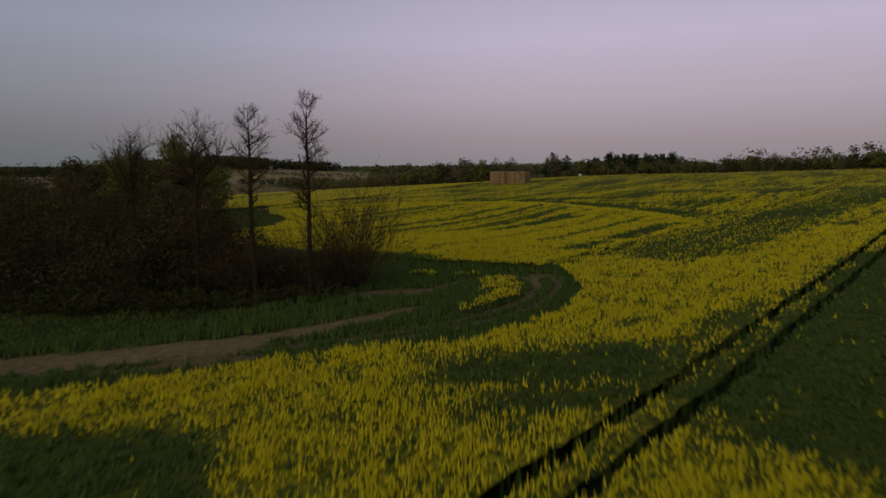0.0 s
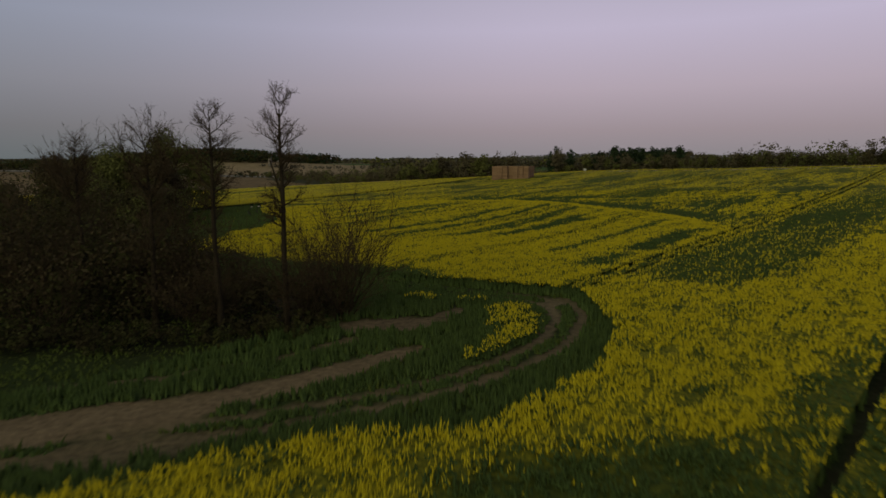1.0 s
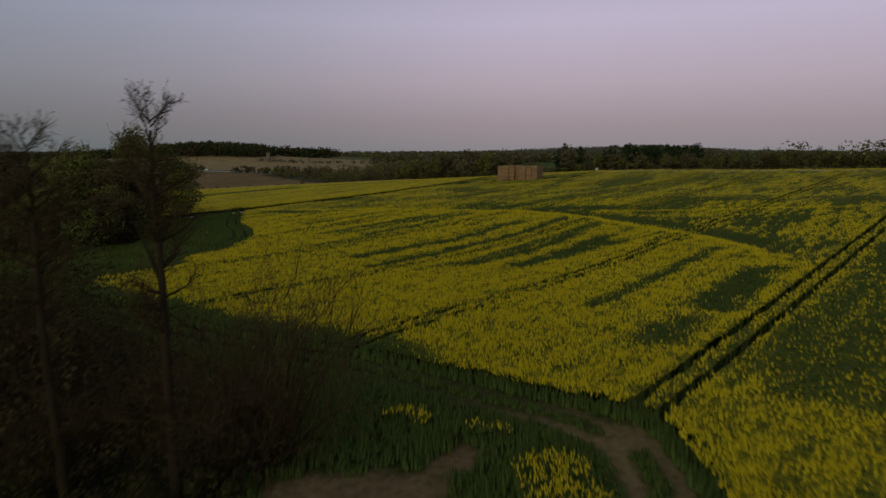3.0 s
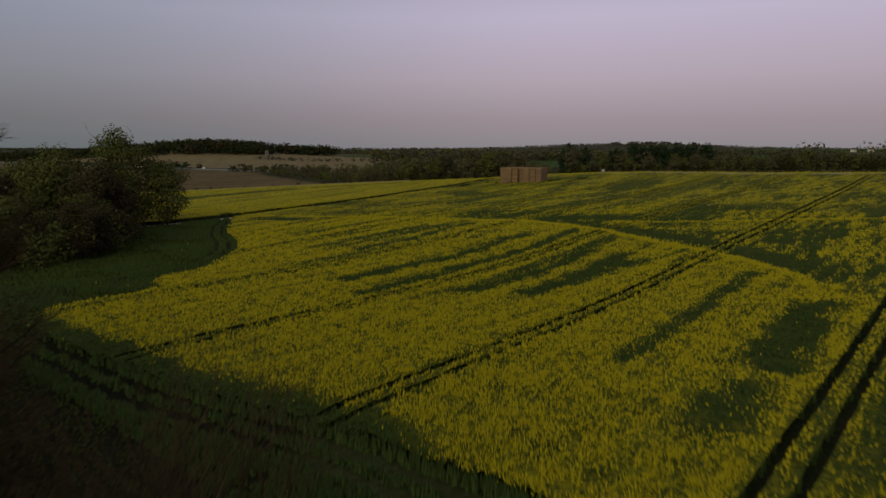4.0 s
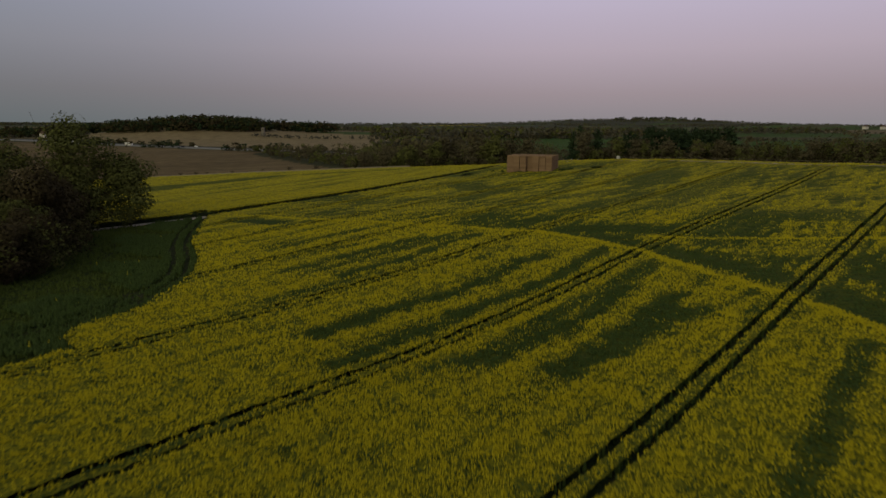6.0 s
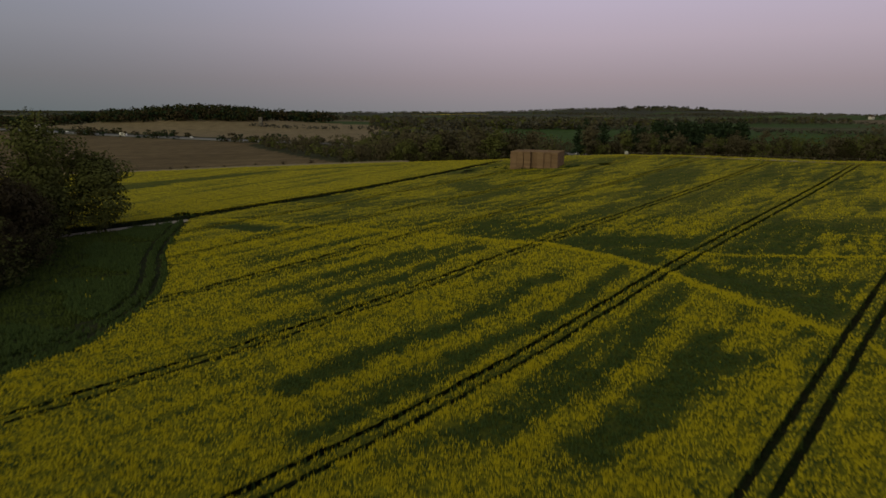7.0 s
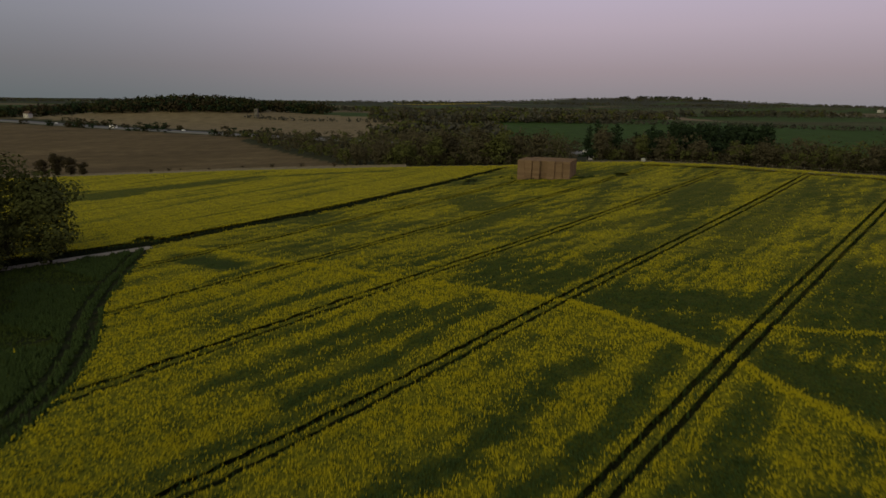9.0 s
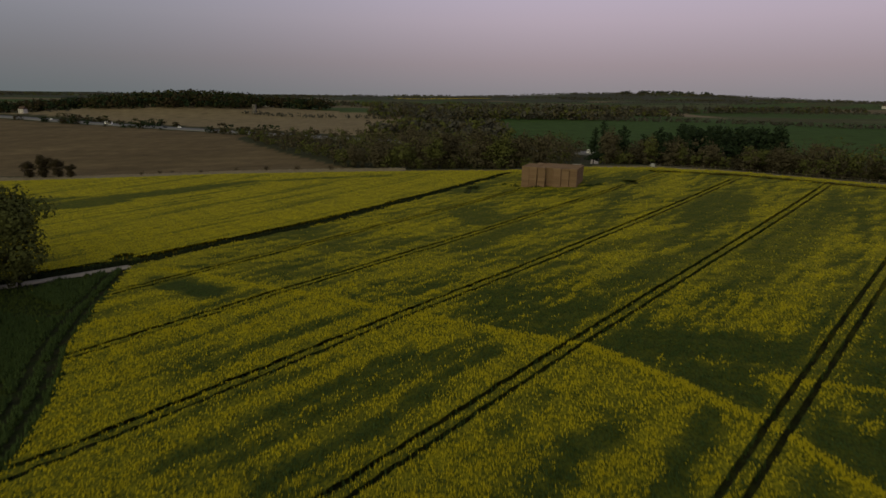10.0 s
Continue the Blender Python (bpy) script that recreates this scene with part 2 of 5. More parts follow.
def bare_soil(x, y):
    """Trodden earth in the driven corner, 0 to 1."""
    w = 0.35 * swell(x, y, 5.0, 81) + 0.25 * swell(x, y, 1.7, 82)
    a = smooth(0.35, -0.35, along(x, y, BARE_LINES[0]) - np.interp(x, (-20, -9, -3), (2.4, 1.9, 1.1)) + w)
    b = smooth(0.3, -0.3, along(x, y, BARE_LINES[1]) - 0.6 + w)
    return np.maximum(np.maximum(a, b * 0.9), ovals(x, y, BARE, 0.35))


def ovals(x, y, rows, wobble=0.25):
    total = np.zeros(np.shape(x))
    w = wobble * swell(x, y, 9, 11) + 0.5 * wobble * swell(x, y, 3.1, 12)
    for cx, cy, a, b, ang, amount in rows:
        s, c = math.sin(radians(ang)), math.cos(radians(ang))
        p, q = (x - cx) * s + (y - cy) * c, (x - cx) * c - (y - cy) * s
        d = np.sqrt((p / a) ** 2 + (q / b) ** 2)
        total = np.maximum(total, amount * (1 - smooth(0.55, 1.25, d + w)))
    return total


# green runs in the crop: half width, how green, and the line each one follows
NEAR_RUNS = ((8.5, 1.0, ((-32, 14), (-14, 14.5))), (3.0, 0.95, ((2.2, 28), (10, 28.2))), (1.9, 0.9, ((1.8, 24), (6.6, 23))), (1.3, 0.7, ((11, 28), (22, 40))),
             (6.6, 0.95, ((15.5, 21.5), (46, 54.5))), (7.0, 0.9, ((24, 18), (58, 46))), (7.0, 0.72, ((26.5, 69), (55.5, 98.5), (118, 163))),
             (2.1, 1.0, ((39.5, 103.5), (32.5, 95), (26.5, 87.5))), (2.0, 0.8, ((22, 82.5), (16, 77))), (1.1, 0.8, ((41.2, 120), (36.8, 115.5), (29, 105.6), (22, 98), (15, 90))), (1.5, 0.7, ((20.5, 79), (17, 77))), (3.6, 1.15, ((-57, 220.5), (-42.5, 212))))
FRONT_RUNS = ((2.1, 1.0, ((28.8, 138), (25.5, 133.4), (20.5, 126.6), (12, 118.6))), (1.7, 0.9, ((31, 134), (24, 128.2))), (2.0, 0.95, ((25.2, 144.6), (19.4, 137), (13.8, 130.4), (3, 121.6))),
              (1.4, 0.95, ((28.8, 167.4), (22.2, 159), (16, 150.4), (4.5, 140), (-4, 130.4), (-10.5, 122))), (1.9, 0.95, ((17.6, 166), (11, 159), (4.2, 149.8), (-7.7, 139.4), (-15, 130.4))),
              (1.5, 0.95, ((7, 184.4), (0, 177), (-6.4, 168), (-13.6, 160.6), (-16.5, 157))), (1.5, 0.9, ((-5.2, 183), (-15, 173), (-22, 165.6), (-27.5, 159.4))), (1.0, 0.7, ((12, 172), (5, 165))))
FAR_RUNS = ((3.2, 0.9, ((13, 188), (24.5, 200))), (4.6, 1.0, ((24, 184.5), (36, 182.5), (42, 178))), (2.6, 1.0, ((29, 177), (34.5, 167.5), (38, 157))), (3.4, 1.0, ((37, 163), (42.5, 153), (46, 143), (49, 126))),
            (3.0, 0.85, ((44, 221.5), (28, 208))), (8.0, 0.9, ((79, 280), (66, 258))), (3.0, 0.8, ((60, 247), (30, 230))), (6.5, 0.75, ((98, 262), (60, 221))), (4.4, 0.7, ((61, 220), (49, 206))),
            (7.0, 0.9, ((3, 281), (12, 262))), (4.6, 0.9, ((20, 256), (5, 241))), (3.6, 0.85, ((-28, 241), (-22, 241))), (1.7, 0.8, ((-31, 220), (-26, 224))))
LEFT_RUNS = ((13, 0.95, ((-152, 316), (-126, 318))), (8.0, 0.95, ((-126, 322), (-84, 348))), (3.0, 0.85, ((-80, 353), (-25, 354))), (6.0, 0.8, ((48, 168), (62, 186), (80, 188))))
YELLOW_RUNS = ((3.6, 0.8, ((58, 203), (45, 187))), (2.2, 0.7, ((33, 194), (38, 190))), (3.0, 0.6, ((49, 160), (57, 158))), (2.4, 0.6, ((42, 192), (48, 190))))


def runs(x, y, rows):
    """How far inside one of the runs a place lies, 0 to 1, with ragged edges."""
    rag = 1.1 * swell(x, y, 8.5, 11) + 0.6 * swell(x, y, 2.9, 12)
    total = np.zeros(np.shape(x))
    for half, amount, line in rows:
        total = np.maximum(total, 0.80 * amount * smooth(0.75, -0.65, (along(x, y, line) - half) / min(2.6, half) + rag * 0.36))
    return total


def behind_ridge(x, y):
    ahead = RIDGE[:17] + ((47, 100), (60, 86), (90, 78))
    return smooth(-1.5, 1.5, y - np.interp(x, [p[0] for p in ahead], [p[1] for p in ahead]))


def bloom(x, y):
    """How fully the crop flowers, 0 to 1."""
    o, p = x * TRAM_U[0] + y * TRAM_U[1], x * TRAM_U[1] - y * TRAM_U[0]
    far = behind_ridge(x, y)
    g = np.maximum(runs(x, y, NEAR_RUNS), runs(x, y, FRONT_RUNS) * (1 - far))
    wave = 0.8 * swell(x, y, 34, 24)
    streak = 0.85 * swell(p * 0.06, o + wave, 10.0, 21) + 0.25 * swell(p * 0.16, o + wave, 4.2, 22) + 0.40 * swell(x, y, 52, 23)
    g = np.maximum(g, smooth(0.25, 0.85, streak) * smooth(100, 135, y + 0.9 * np.minimum(x, 0)) * 0.62 * (1 - far))
    broad = 0.6 * swell(p * 0.33, o, 17, 25) + 0.45 * swell(p * 0.5, o, 7, 26) + 0.45 * swell(x, y, 60, 27)
    main = smooth(0, 6, (x + 71) * 1.0 - (y - 233) * 0.83) * smooth(372, 318, y)
    grain = 0.55 * swell(p * 0.22, o, 3.6, 74) + 0.30 * swell(x, y, 2.3, 75) + 0.30 * swell(x, y, 5.2, 76)
    mixed = 0.12 + 0.66 * smooth(-0.42, 0.62, 0.75 * broad + grain + 0.1 * smooth(-30, 40, x))
    mixed = mixed * (1 - runs(x, y, YELLOW_RUNS))
    g = np.maximum(g, np.maximum(mixed, runs(x, y, FAR_RUNS)) * far * main)
    left = 0.8 * swell(p * 0.08, o, 9, 28) + 0.3 * swell(x, y, 50, 29)
    g = np.maximum(g, np.maximum(smooth(0.15, 0.8, left) * 0.55 * (1 - main), runs(x, y, LEFT_RUNS)) * far)
    g = g * (1 - smooth(1.5, 0.7, along(x, y, RIDGE)))
    off, _ = tram(x, y)
    g = g * (1 - 0.45 * smooth(2.8, 1.5, off) * smooth(60, 90, y))
    g = np.maximum(g, 0.25 * smooth(0.75, 0.5, off))
    g = np.maximum(g, 0.86 * smooth(6.4, 3.4, along(x, y, HEADLAND[:8]) + 0.5 * swell(x, y, 6, 31)) * smooth(3, -5, x) * (y > 62))
    edge = smooth(9, 4, -beyond(x, y))
    mottle = 0.13 * swell(p * 0.12, o, 3.2, 73) + 0.12 * swell(x, y, 2.6, 71) + 0.12 * swell(x, y, 6.0, 72)
    return np.clip((1 - g * (1 - edge)) * (0.80 + 0.06 * edge + mottle), 0, 1)


def rutted(x, y):
    """Where wheels, tracks and ditches keep the crop down, 0 to 1."""
    off, mark = tram(x, y)
    inner = smooth(3, 14, -beyond(x, y))
    a = (mark < np.where(y < 50, 0.35, 0.375)) & (inner > 0.5) & (y > 12 - x) & (along(x, y, HEADLAND[:9]) > 0.5)
    main = (x >= 12.2) | (y > np.interp(x, (-60, -34, -17, -8, 0, 8, 12.5), (112, 96.5, 85, 80, 74, 67.5, 64.5))) | (y < 34)
    a &= main & (y < np.interp(x, (-84, -70, -57, -32, 1, 24, 25), (226, 234, 248, 273, 315, 345, 999)))
    h = np.abs(along(x, y, HEADLAND) - 1.05)
    b = h < 0.6
    c = np.abs(along(x, y, SIDE_TRACK) - 1.25) < 0.7
    d = along(x, y, FAR_TRACK) < np.interp(y, (262, 340), (2.6, 1.1))
    e = np.abs(np.abs(beyond(x, y) + 9) - 0.95) < 0.22
    f = (np.abs(np.abs(x - 7.8 - 0.12 * (y - 310)) - 1.0) < 0.26) & (np.abs(y - 311) < 6)
    f |= (np.abs(np.abs(x - 61.0 - 0.1 * (y - 310)) - 1.0) < 0.26) & (np.abs(y - 311) < 5)
    return a | b | c | d | f | (e & (x > 75))


# ground sheet: finer near the flight, on to the horizon
gy = np.concatenate([np.arange(-120, 0, 6.0), np.arange(0, 110, 0.8), np.arange(110, 400, 1.8), 400 * (4900 / 400) ** np.linspace(0, 1, 110)])
gu = np.linspace(-1, 1, 321)
gu = 0.25 * gu + 0.75 * gu ** 3
GW = np.where(gy < 400, 330, 330 + (gy - 400) * 1.05)
GX, GY = gu[None, :] * GW[:, None], np.repeat(gy[:, None], len(gu), 1)
GZ = ground_z(GX, GY)
GZ = GZ - 0.10 * rutted(GX, GY) * (GY < 400)


def land_cover(x, y, z):
    c = np.empty(x.shape + (3,))
    c[:] = (0.022, 0.033, 0.010)                                         # rough grass
    q, s = road_side(x, y), beyond(x, y)
    inb = inside_block(x, y) & (s < 0)
    fl = bloom(x, y)[..., None]
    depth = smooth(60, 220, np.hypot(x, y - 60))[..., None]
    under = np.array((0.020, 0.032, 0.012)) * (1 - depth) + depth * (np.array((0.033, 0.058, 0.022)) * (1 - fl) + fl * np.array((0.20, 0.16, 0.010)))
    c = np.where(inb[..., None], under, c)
    bare = np.clip(bare_soil(x, y), 0, 1)[..., None]
    track = ((rutted(x, y) & (y < 140) & ~inb) * (0.8 - 0.6 * smooth(63, 70, y)))[..., None]
    soil = np.array((0.110, 0.084, 0.050))
    k = np.maximum(bare, track) * ((y < 130) & ~inb)[..., None]
    c = c * (1 - k) + soil * k
    # wheel ruts: earth darkened for the shade between the standing plants
    shaded_dirt = (rutted(x, y) & (inb | (y > 110)) & (s < 0))[..., None]
    c = np.where(shaded_dirt, np.array((0.030, 0.032, 0.016)), c)
    lane = smooth(1.5, 0.9, along(x, y, FAR_TRACK[:5]))[..., None]
    c = c * (1 - lane) + np.array((0.24, 0.21, 0.19)) * lane
    # ditch floor, coloured dark to stand in for the tall crop's shaded face
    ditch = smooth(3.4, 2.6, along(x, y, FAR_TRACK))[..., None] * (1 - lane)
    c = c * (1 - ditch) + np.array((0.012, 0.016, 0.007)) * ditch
    # leaf litter by the trees, with their shade put into its colour
    shaded_litter = smooth(-8, 0, y - np.interp(x, (-84, -40, -22, -15, -10), (62, 57, 56, 57.5, 59))) * smooth(-8.5, -11, x) * smooth(118, 96, y)
    c = c * (1 - shaded_litter[..., None]) + np.array((0.013, 0.013, 0.007)) * shaded_litter[..., None]
    # beyond the crop
    margin = (s > 0) & (s < 9)
    c = np.where(margin[..., None], np.array((0.10, 0.085, 0.055)), c)
    plough = (s > 22) & (q < -22) & (x < np.interp(y, (380, 425, 520, 640), (-30, -45, -110, -190)))
    c = np.where(plough[..., None], np.array((0.114, 0.084, 0.045)) * (1 + 0.10 * np.sin(s * 0.23 + 0.6 * swell(x, y, 60, 9)) + 0.12 * swell(x, y, 110, 8))[..., None], c)
    verge = (s > 9) & ~plough & (q < 40)
    near_wood = (q > 35) & (q < 330) & (x >= -70) & (x < 60)
    c = np.where(verge[..., None], np.array((0.040, 0.042, 0.022)), c)
    tone = swell(x, y, 900, 41) + 0.6 * swell(x, y, 420, 42)
    patch = np.select([tone > 0.75, tone > 0.25, tone > -0.35, tone > -0.8], [4, 0, 1, 2], 3)
    kinds = np.array(((0.040, 0.066, 0.018), (0.048, 0.075, 0.022), (0.056, 0.056, 0.026), (0.065, 0.075, 0.032), (0.125, 0.100, 0.062)))
    fields = kinds[patch]
    c = np.where(((q > 40) & (s > 9))[..., None], fields, c)
    ridge_wood = (y > 2200) & (swell(x, y, 700, 44) > -0.4)
    c = np.where(ridge_wood[..., None], np.array((0.044, 0.047, 0.032)), c)
    near_beige = (q > 40) & (q < 330) & (x < -70)
    c = np.where(near_beige[..., None], np.array((0.175, 0.138, 0.082)), c)
    near_green = (q > 40) & (q < 560) & (x >= 60)
    c = np.where(near_wood[..., None], np.array((0.040, 0.042, 0.022)), c)
    c = np.where(near_green[..., None], np.array((0.040, 0.072, 0.018)), c)
    strip = (q > 620) & (q < 780) & (x > 205) & (x < 440)
    c = np.where(strip[..., None], np.array((0.17, 0.130, 0.085)), c)
    rape = (np.hypot((x + 40) / 260, (y - 3300) / 140) < 1)
    c = np.where(rape[..., None], np.array((0.42, 0.33, 0.02)), c)
    return c


def sheet(name, X, Y, Z, material, colours=None):
    r, k = X.shape
    me = bpy.data.meshes.new(name)
    co = np.stack([X, Y, Z], -1).reshape(-1, 3)
    i = (np.arange(r - 1)[:, None] * k + np.arange(k - 1)[None, :]).ravel()
    quads = np.stack([i, i + 1, i + k + 1, i + k], 1)
    mesh_arrays(me, co, quads)
    me.polygons.foreach_set("use_smooth", np.ones(len(quads), bool))
    if colours is not None:
        at = me.color_attributes.new("cover", "FLOAT_COLOR", "POINT")
        at.data.foreach_set("color", np.concatenate([colours.reshape(-1, 3), np.ones((len(co), 1))], 1).astype(np.float32).ravel())
    me.materials.append(material)
    return new(name, me)


def mesh_arrays(me, co, faces, mats=None):
    faces = np.asarray(faces)
    n, k = faces.shape
    me.vertices.add(len(co))
    me.vertices.foreach_set("co", np.asarray(co, np.float32).ravel())
    me.loops.add(n * k)
    me.loops.foreach_set("vertex_index", faces.astype(np.int32).ravel())
    me.polygons.add(n)
    me.polygons.foreach_set("loop_start", np.arange(0, n * k, k, dtype=np.int32))
    if mats is not None:
        me.polygons.foreach_set("material_index", np.asarray(mats, np.int32))
    me.update(calc_edges=True)


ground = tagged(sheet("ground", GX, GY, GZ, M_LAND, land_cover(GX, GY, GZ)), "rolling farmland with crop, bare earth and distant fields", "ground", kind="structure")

# ======== crop ========


def spindles(base, tip, ring_at, radius, sides=3, open_top=False):
    """Vertices and triangles of many three-sided spindles from base to tip, widest at ring_at along the way."""
    n = len(base)
    ring = base + (tip - base) * ring_at[:, None]
    spin = np.random.uniform(0, 6.283, n)
    rows = [base]
    for k in range(sides):
        a = spin + 6.283 * k / sides
        rows.append(ring + np.stack([np.cos(a) * radius, np.sin(a) * radius, np.random.uniform(-0.06, 0.06, n)], 1))
    rows.append(tip)
    co = np.stack(rows, 1).reshape(-1, 3)
    w = sides + 2
    tris = []
    for k in range(sides):
        j = (k + 1) % sides
        tris += [(0, 1 + j, 1 + k), (sides + 1, 1 + k, 1 + j)]
    f = (np.arange(n)[:, None, None] * w + np.array(tris)[None]).reshape(-1, 3)
    return co, f


def cones(base, tip, radius):
    n = len(base)
    spin = np.random.uniform(0, 6.283, n)
    rows = [base + np.stack([np.cos(spin + a) * radius, np.sin(spin + a) * radius, 0 * radius], 1) for a in (0, 2.094, 4.189)] + [tip]
    f = (np.arange(n)[:, None, None] * 4 + np.array(((0, 1, 3), (1, 2, 3), (2, 0, 3)))[None]).reshape(-1, 3)
    return np.stack(rows, 1).reshape(-1, 3), f


def scatter(x0, x1, y0, y1, density, keep):
    n = int((x1 - x0) * (y1 - y0) * density)
    x, y = np.random.uniform(x0, x1, n), np.random.uniform(y0, y1, n)
    k = keep(x, y)
    return x[k], y[k]


def nearest_pass(x, y):
    return np.hypot(x, y - np.clip(y - 25, 0, 111))


def in_sight(x, y):
    """Land that the flight overlooks, with a margin."""
    ok = np.zeros(x.shape, bool)
    for cy in (0, 25, 50, 75, 111):
        ok |= (y - cy > 8) & (np.abs(x) < 5 + 0.82 * (y - cy))
    return ok


def crop_here(x, y):
    return inside_block(x, y) & (beyond(x, y) < -1.5) & ~rutted(x, y) & in_sight(x, y)


def standing(x, y):
    """Height of the crop: lower where it flowers late, lower still in the driven corner."""
    return (field_top(x, y) - ground_z(x, y)) * (0.74 + 0.22 * bloom(x, y) + 0.05 * swell(x, y, 7, 51))


CLUMP = ((1.9, ((5.4, 58), (5.8, 54.6))), (1.6, ((5.8, 54.6), (4.8, 50.4))), (1.1, ((4.8, 50.4), (2.4, 46.2))), (0.5, ((-2.6, 66.4), (-0.6, 65.4))), (0.4, ((1.8, 63.8), (3.4, 63.0))))


def clump_here(x, y):
    """The flowering plants left inside the bend of the track, 0 to 1."""
    rag = 0.35 * swell(x, y, 3.1, 11) + 0.2 * swell(x, y, 1.3, 12)
    total = np.zeros(np.shape(x))
    for half, line in CLUMP:
        total = np.maximum(total, smooth(0.35, -0.35, along(x, y, line) - half + rag))
    return total


def thin_here(x, y):
    """Plants left standing in the driven corner."""
    h = np.abs(along(x, y, HEADLAND) - 1.05)
    return headland_zone(x, y) & (bare_soil(x, y) < 0.4) & (h > 0.66) & in_sight(x, y)


def thin_height(x, y):
    """Low between and beside the ruts, taller towards the standing crop."""
    d = along(x, y, HEADLAND)
    beside = 0.5 + 0.3 * smooth(66, 74, y) + (0.5 - 0.3 * smooth(66, 74, y)) * smooth(1.6, 3.2, d)
    low = np.clip(0.66 + 0.26 * swell(x, y, 4.0, 61) + 0.16 * swell(x, y, 1.9, 62), 0.22, 1.15) * beside
    ox, oy = x + 2, y - 54
    r = np.maximum(np.hypot(ox, oy), 0.1)
    outer = inside_block(x + 2.2 * ox / r, y + 2.2 * oy / r) & (d > 1.7)
    return np.where(outer, np.maximum(low, 0.85 + 0.15 * swell(x, y, 2.4, 64)), low)


class Pile:
    """Gathers many small pieces into one mesh."""

    def __init__(self):
        self.cos, self.faces, self.mats, self.n = [], [], [], 0

    def put(self, co, f, m):
        self.cos.append(co)
        self.faces.append(f + self.n)
        self.mats.append(np.full(len(f), m))
        self.n += len(co)

    def mesh(self, name, materials):
        me = bpy.data.meshes.new(name)
        mesh_arrays(me, np.concatenate(self.cos), np.concatenate(self.faces), np.concatenate(self.mats))
        for m in materials:
            me.materials.append(m)
        return me


def spikes(pile, x, y, z, h, fl, girth, low=0.80, share=0.84):
    """Flower heads and leafy shoots, one each place; yellow where fl says so."""
    n = len(x)
    lean = np.random.normal(0, 0.07, (n, 2))
    yellow = np.random.uniform(0, 1, n) < 0.008 * (fl > 0.02) + np.clip(1.5 * fl - 0.32, 0, 1) * share
    tall = h * np.where(yellow, np.random.uniform(0.92, 1.14, n), np.random.uniform(0.92, 1.12, n) * (1 - 0.16 * fl))
    head = np.stack([x + lean[:, 0], y + lean[:, 1], z + tall], 1)
    foot = np.stack([x, y, z + h * np.random.uniform(low - 0.14, low + 0.06, n)], 1)
    wide = girth * np.random.uniform(0.7, 1.3, n)
    wide = np.where(yellow, wide, wide * (1.5 if girth < 0.07 else 1.1))
    for k, pick in ((0, ~yellow), (1, yellow)):
        pile.put(*cones(foot[pick], head[pick], wide[pick]), k)


def clumped(x0, x1, y0, y1, density, each, spread, keep):
    """Places in loose clumps, and each clump's own height factor."""
    n = int((x1 - x0) * (y1 - y0) * density / each)
    cx, cy = np.random.uniform(x0, x1, n), np.random.uniform(y0, y1, n)
    k = keep(cx, cy)
    cx, cy = cx[k], cy[k]
    tall = np.repeat(np.random.normal(1.0, 0.10, len(cx)), each)
    x = np.repeat(cx, each) + np.random.normal(0, spread, len(cx) * each)
    y = np.repeat(cy, each) + np.random.normal(0, spread, len(cy) * each)
    k = crop_here(x, y)
    return x[k], y[k], np.clip(tall[k], 0.75, 1.25)


crop = Pile()
for (x0, x1, y0, y1), lo, hi, density, girth, each, spread, share in (
        ((-45, 45, 5, 142), 0, 30, 38.0, 0.053, 6, 0.17, 0.90),
        ((-70, 75, 5, 175), 30, 52, 20.0, 0.068, 4, 0.20, 0.92),
        ((-130, 150, 20, 240), 52, 105, 10.0, 0.092, 3, 0.30, 0.95),
        ((-230, 230, 90, 400), 105, 180, 4.6, 0.12, 2, 0.40, 0.95),
        ((-330, 300, 150, 400), 180, 420, 1.5, 0.15, 1, 0.5, 0.92)):
    x, y, tall = clumped(x0, x1, y0, y1, density, each, spread, lambda u, v: (nearest_pass(u, v) >= lo) & (nearest_pass(u, v) < hi) & crop_here(u, v))
    low = 0.80 if hi < 110 else 0.82
    spikes(crop, x, y, ground_z(x, y), standing(x, y) * tall * (1.0 if hi < 110 else 0.97), bloom(x, y), girth, low, share)
# leafy flanks along the wheel marks and margins
x, y = scatter(-110, 110, 8, 250, 2.6, lambda u, v: crop_here(u, v) & ~(crop_here(u + 0.8, v) & crop_here(u - 0.8, v) & crop_here(u, v + 0.8) & crop_here(u, v - 0.8)))
z, h = ground_z(x, y), standing(x, y)
crop.put(*cones(np.stack([x, y, z], 1), np.stack([x, y, z + h * 0.98], 1), np.random.uniform(0.13, 0.24, len(x))), 0)


def rim(u, v, gap):
    return crop_here(u + gap, v) & crop_here(u - gap, v) & crop_here(u, v + gap) & crop_here(u, v - gap)


x, y = scatter(-34, 16, 28, 98, 16.0, lambda u, v: crop_here(u, v) & ~rim(u, v, 0.6))
z = ground_z(x, y)
crop.put(*cones(np.stack([x, y, z - 0.1], 1), np.stack([x, y, z + standing(x, y) * np.random.uniform(0.6, 0.98, len(x))], 1), np.random.uniform(0.12, 0.22, len(x))), 0)
x, y = scatter(-34, 16, 28, 98, 14.0, lambda u, v: ~crop_here(u, v) & (tram(u, v)[0] > 1.8) & (crop_here(u + 0.5, v) | crop_here(u - 0.5, v) | crop_here(u, v + 0.5) | crop_here(u, v - 0.5)) & in_sight(u, v))
z = ground_z(x, y)
crop.put(*cones(np.stack([x, y, z - 0.1], 1), np.stack([x, y, z + np.random.uniform(0.5, 1.05, len(x))], 1), np.random.uniform(0.12, 0.22, len(x))), 0)
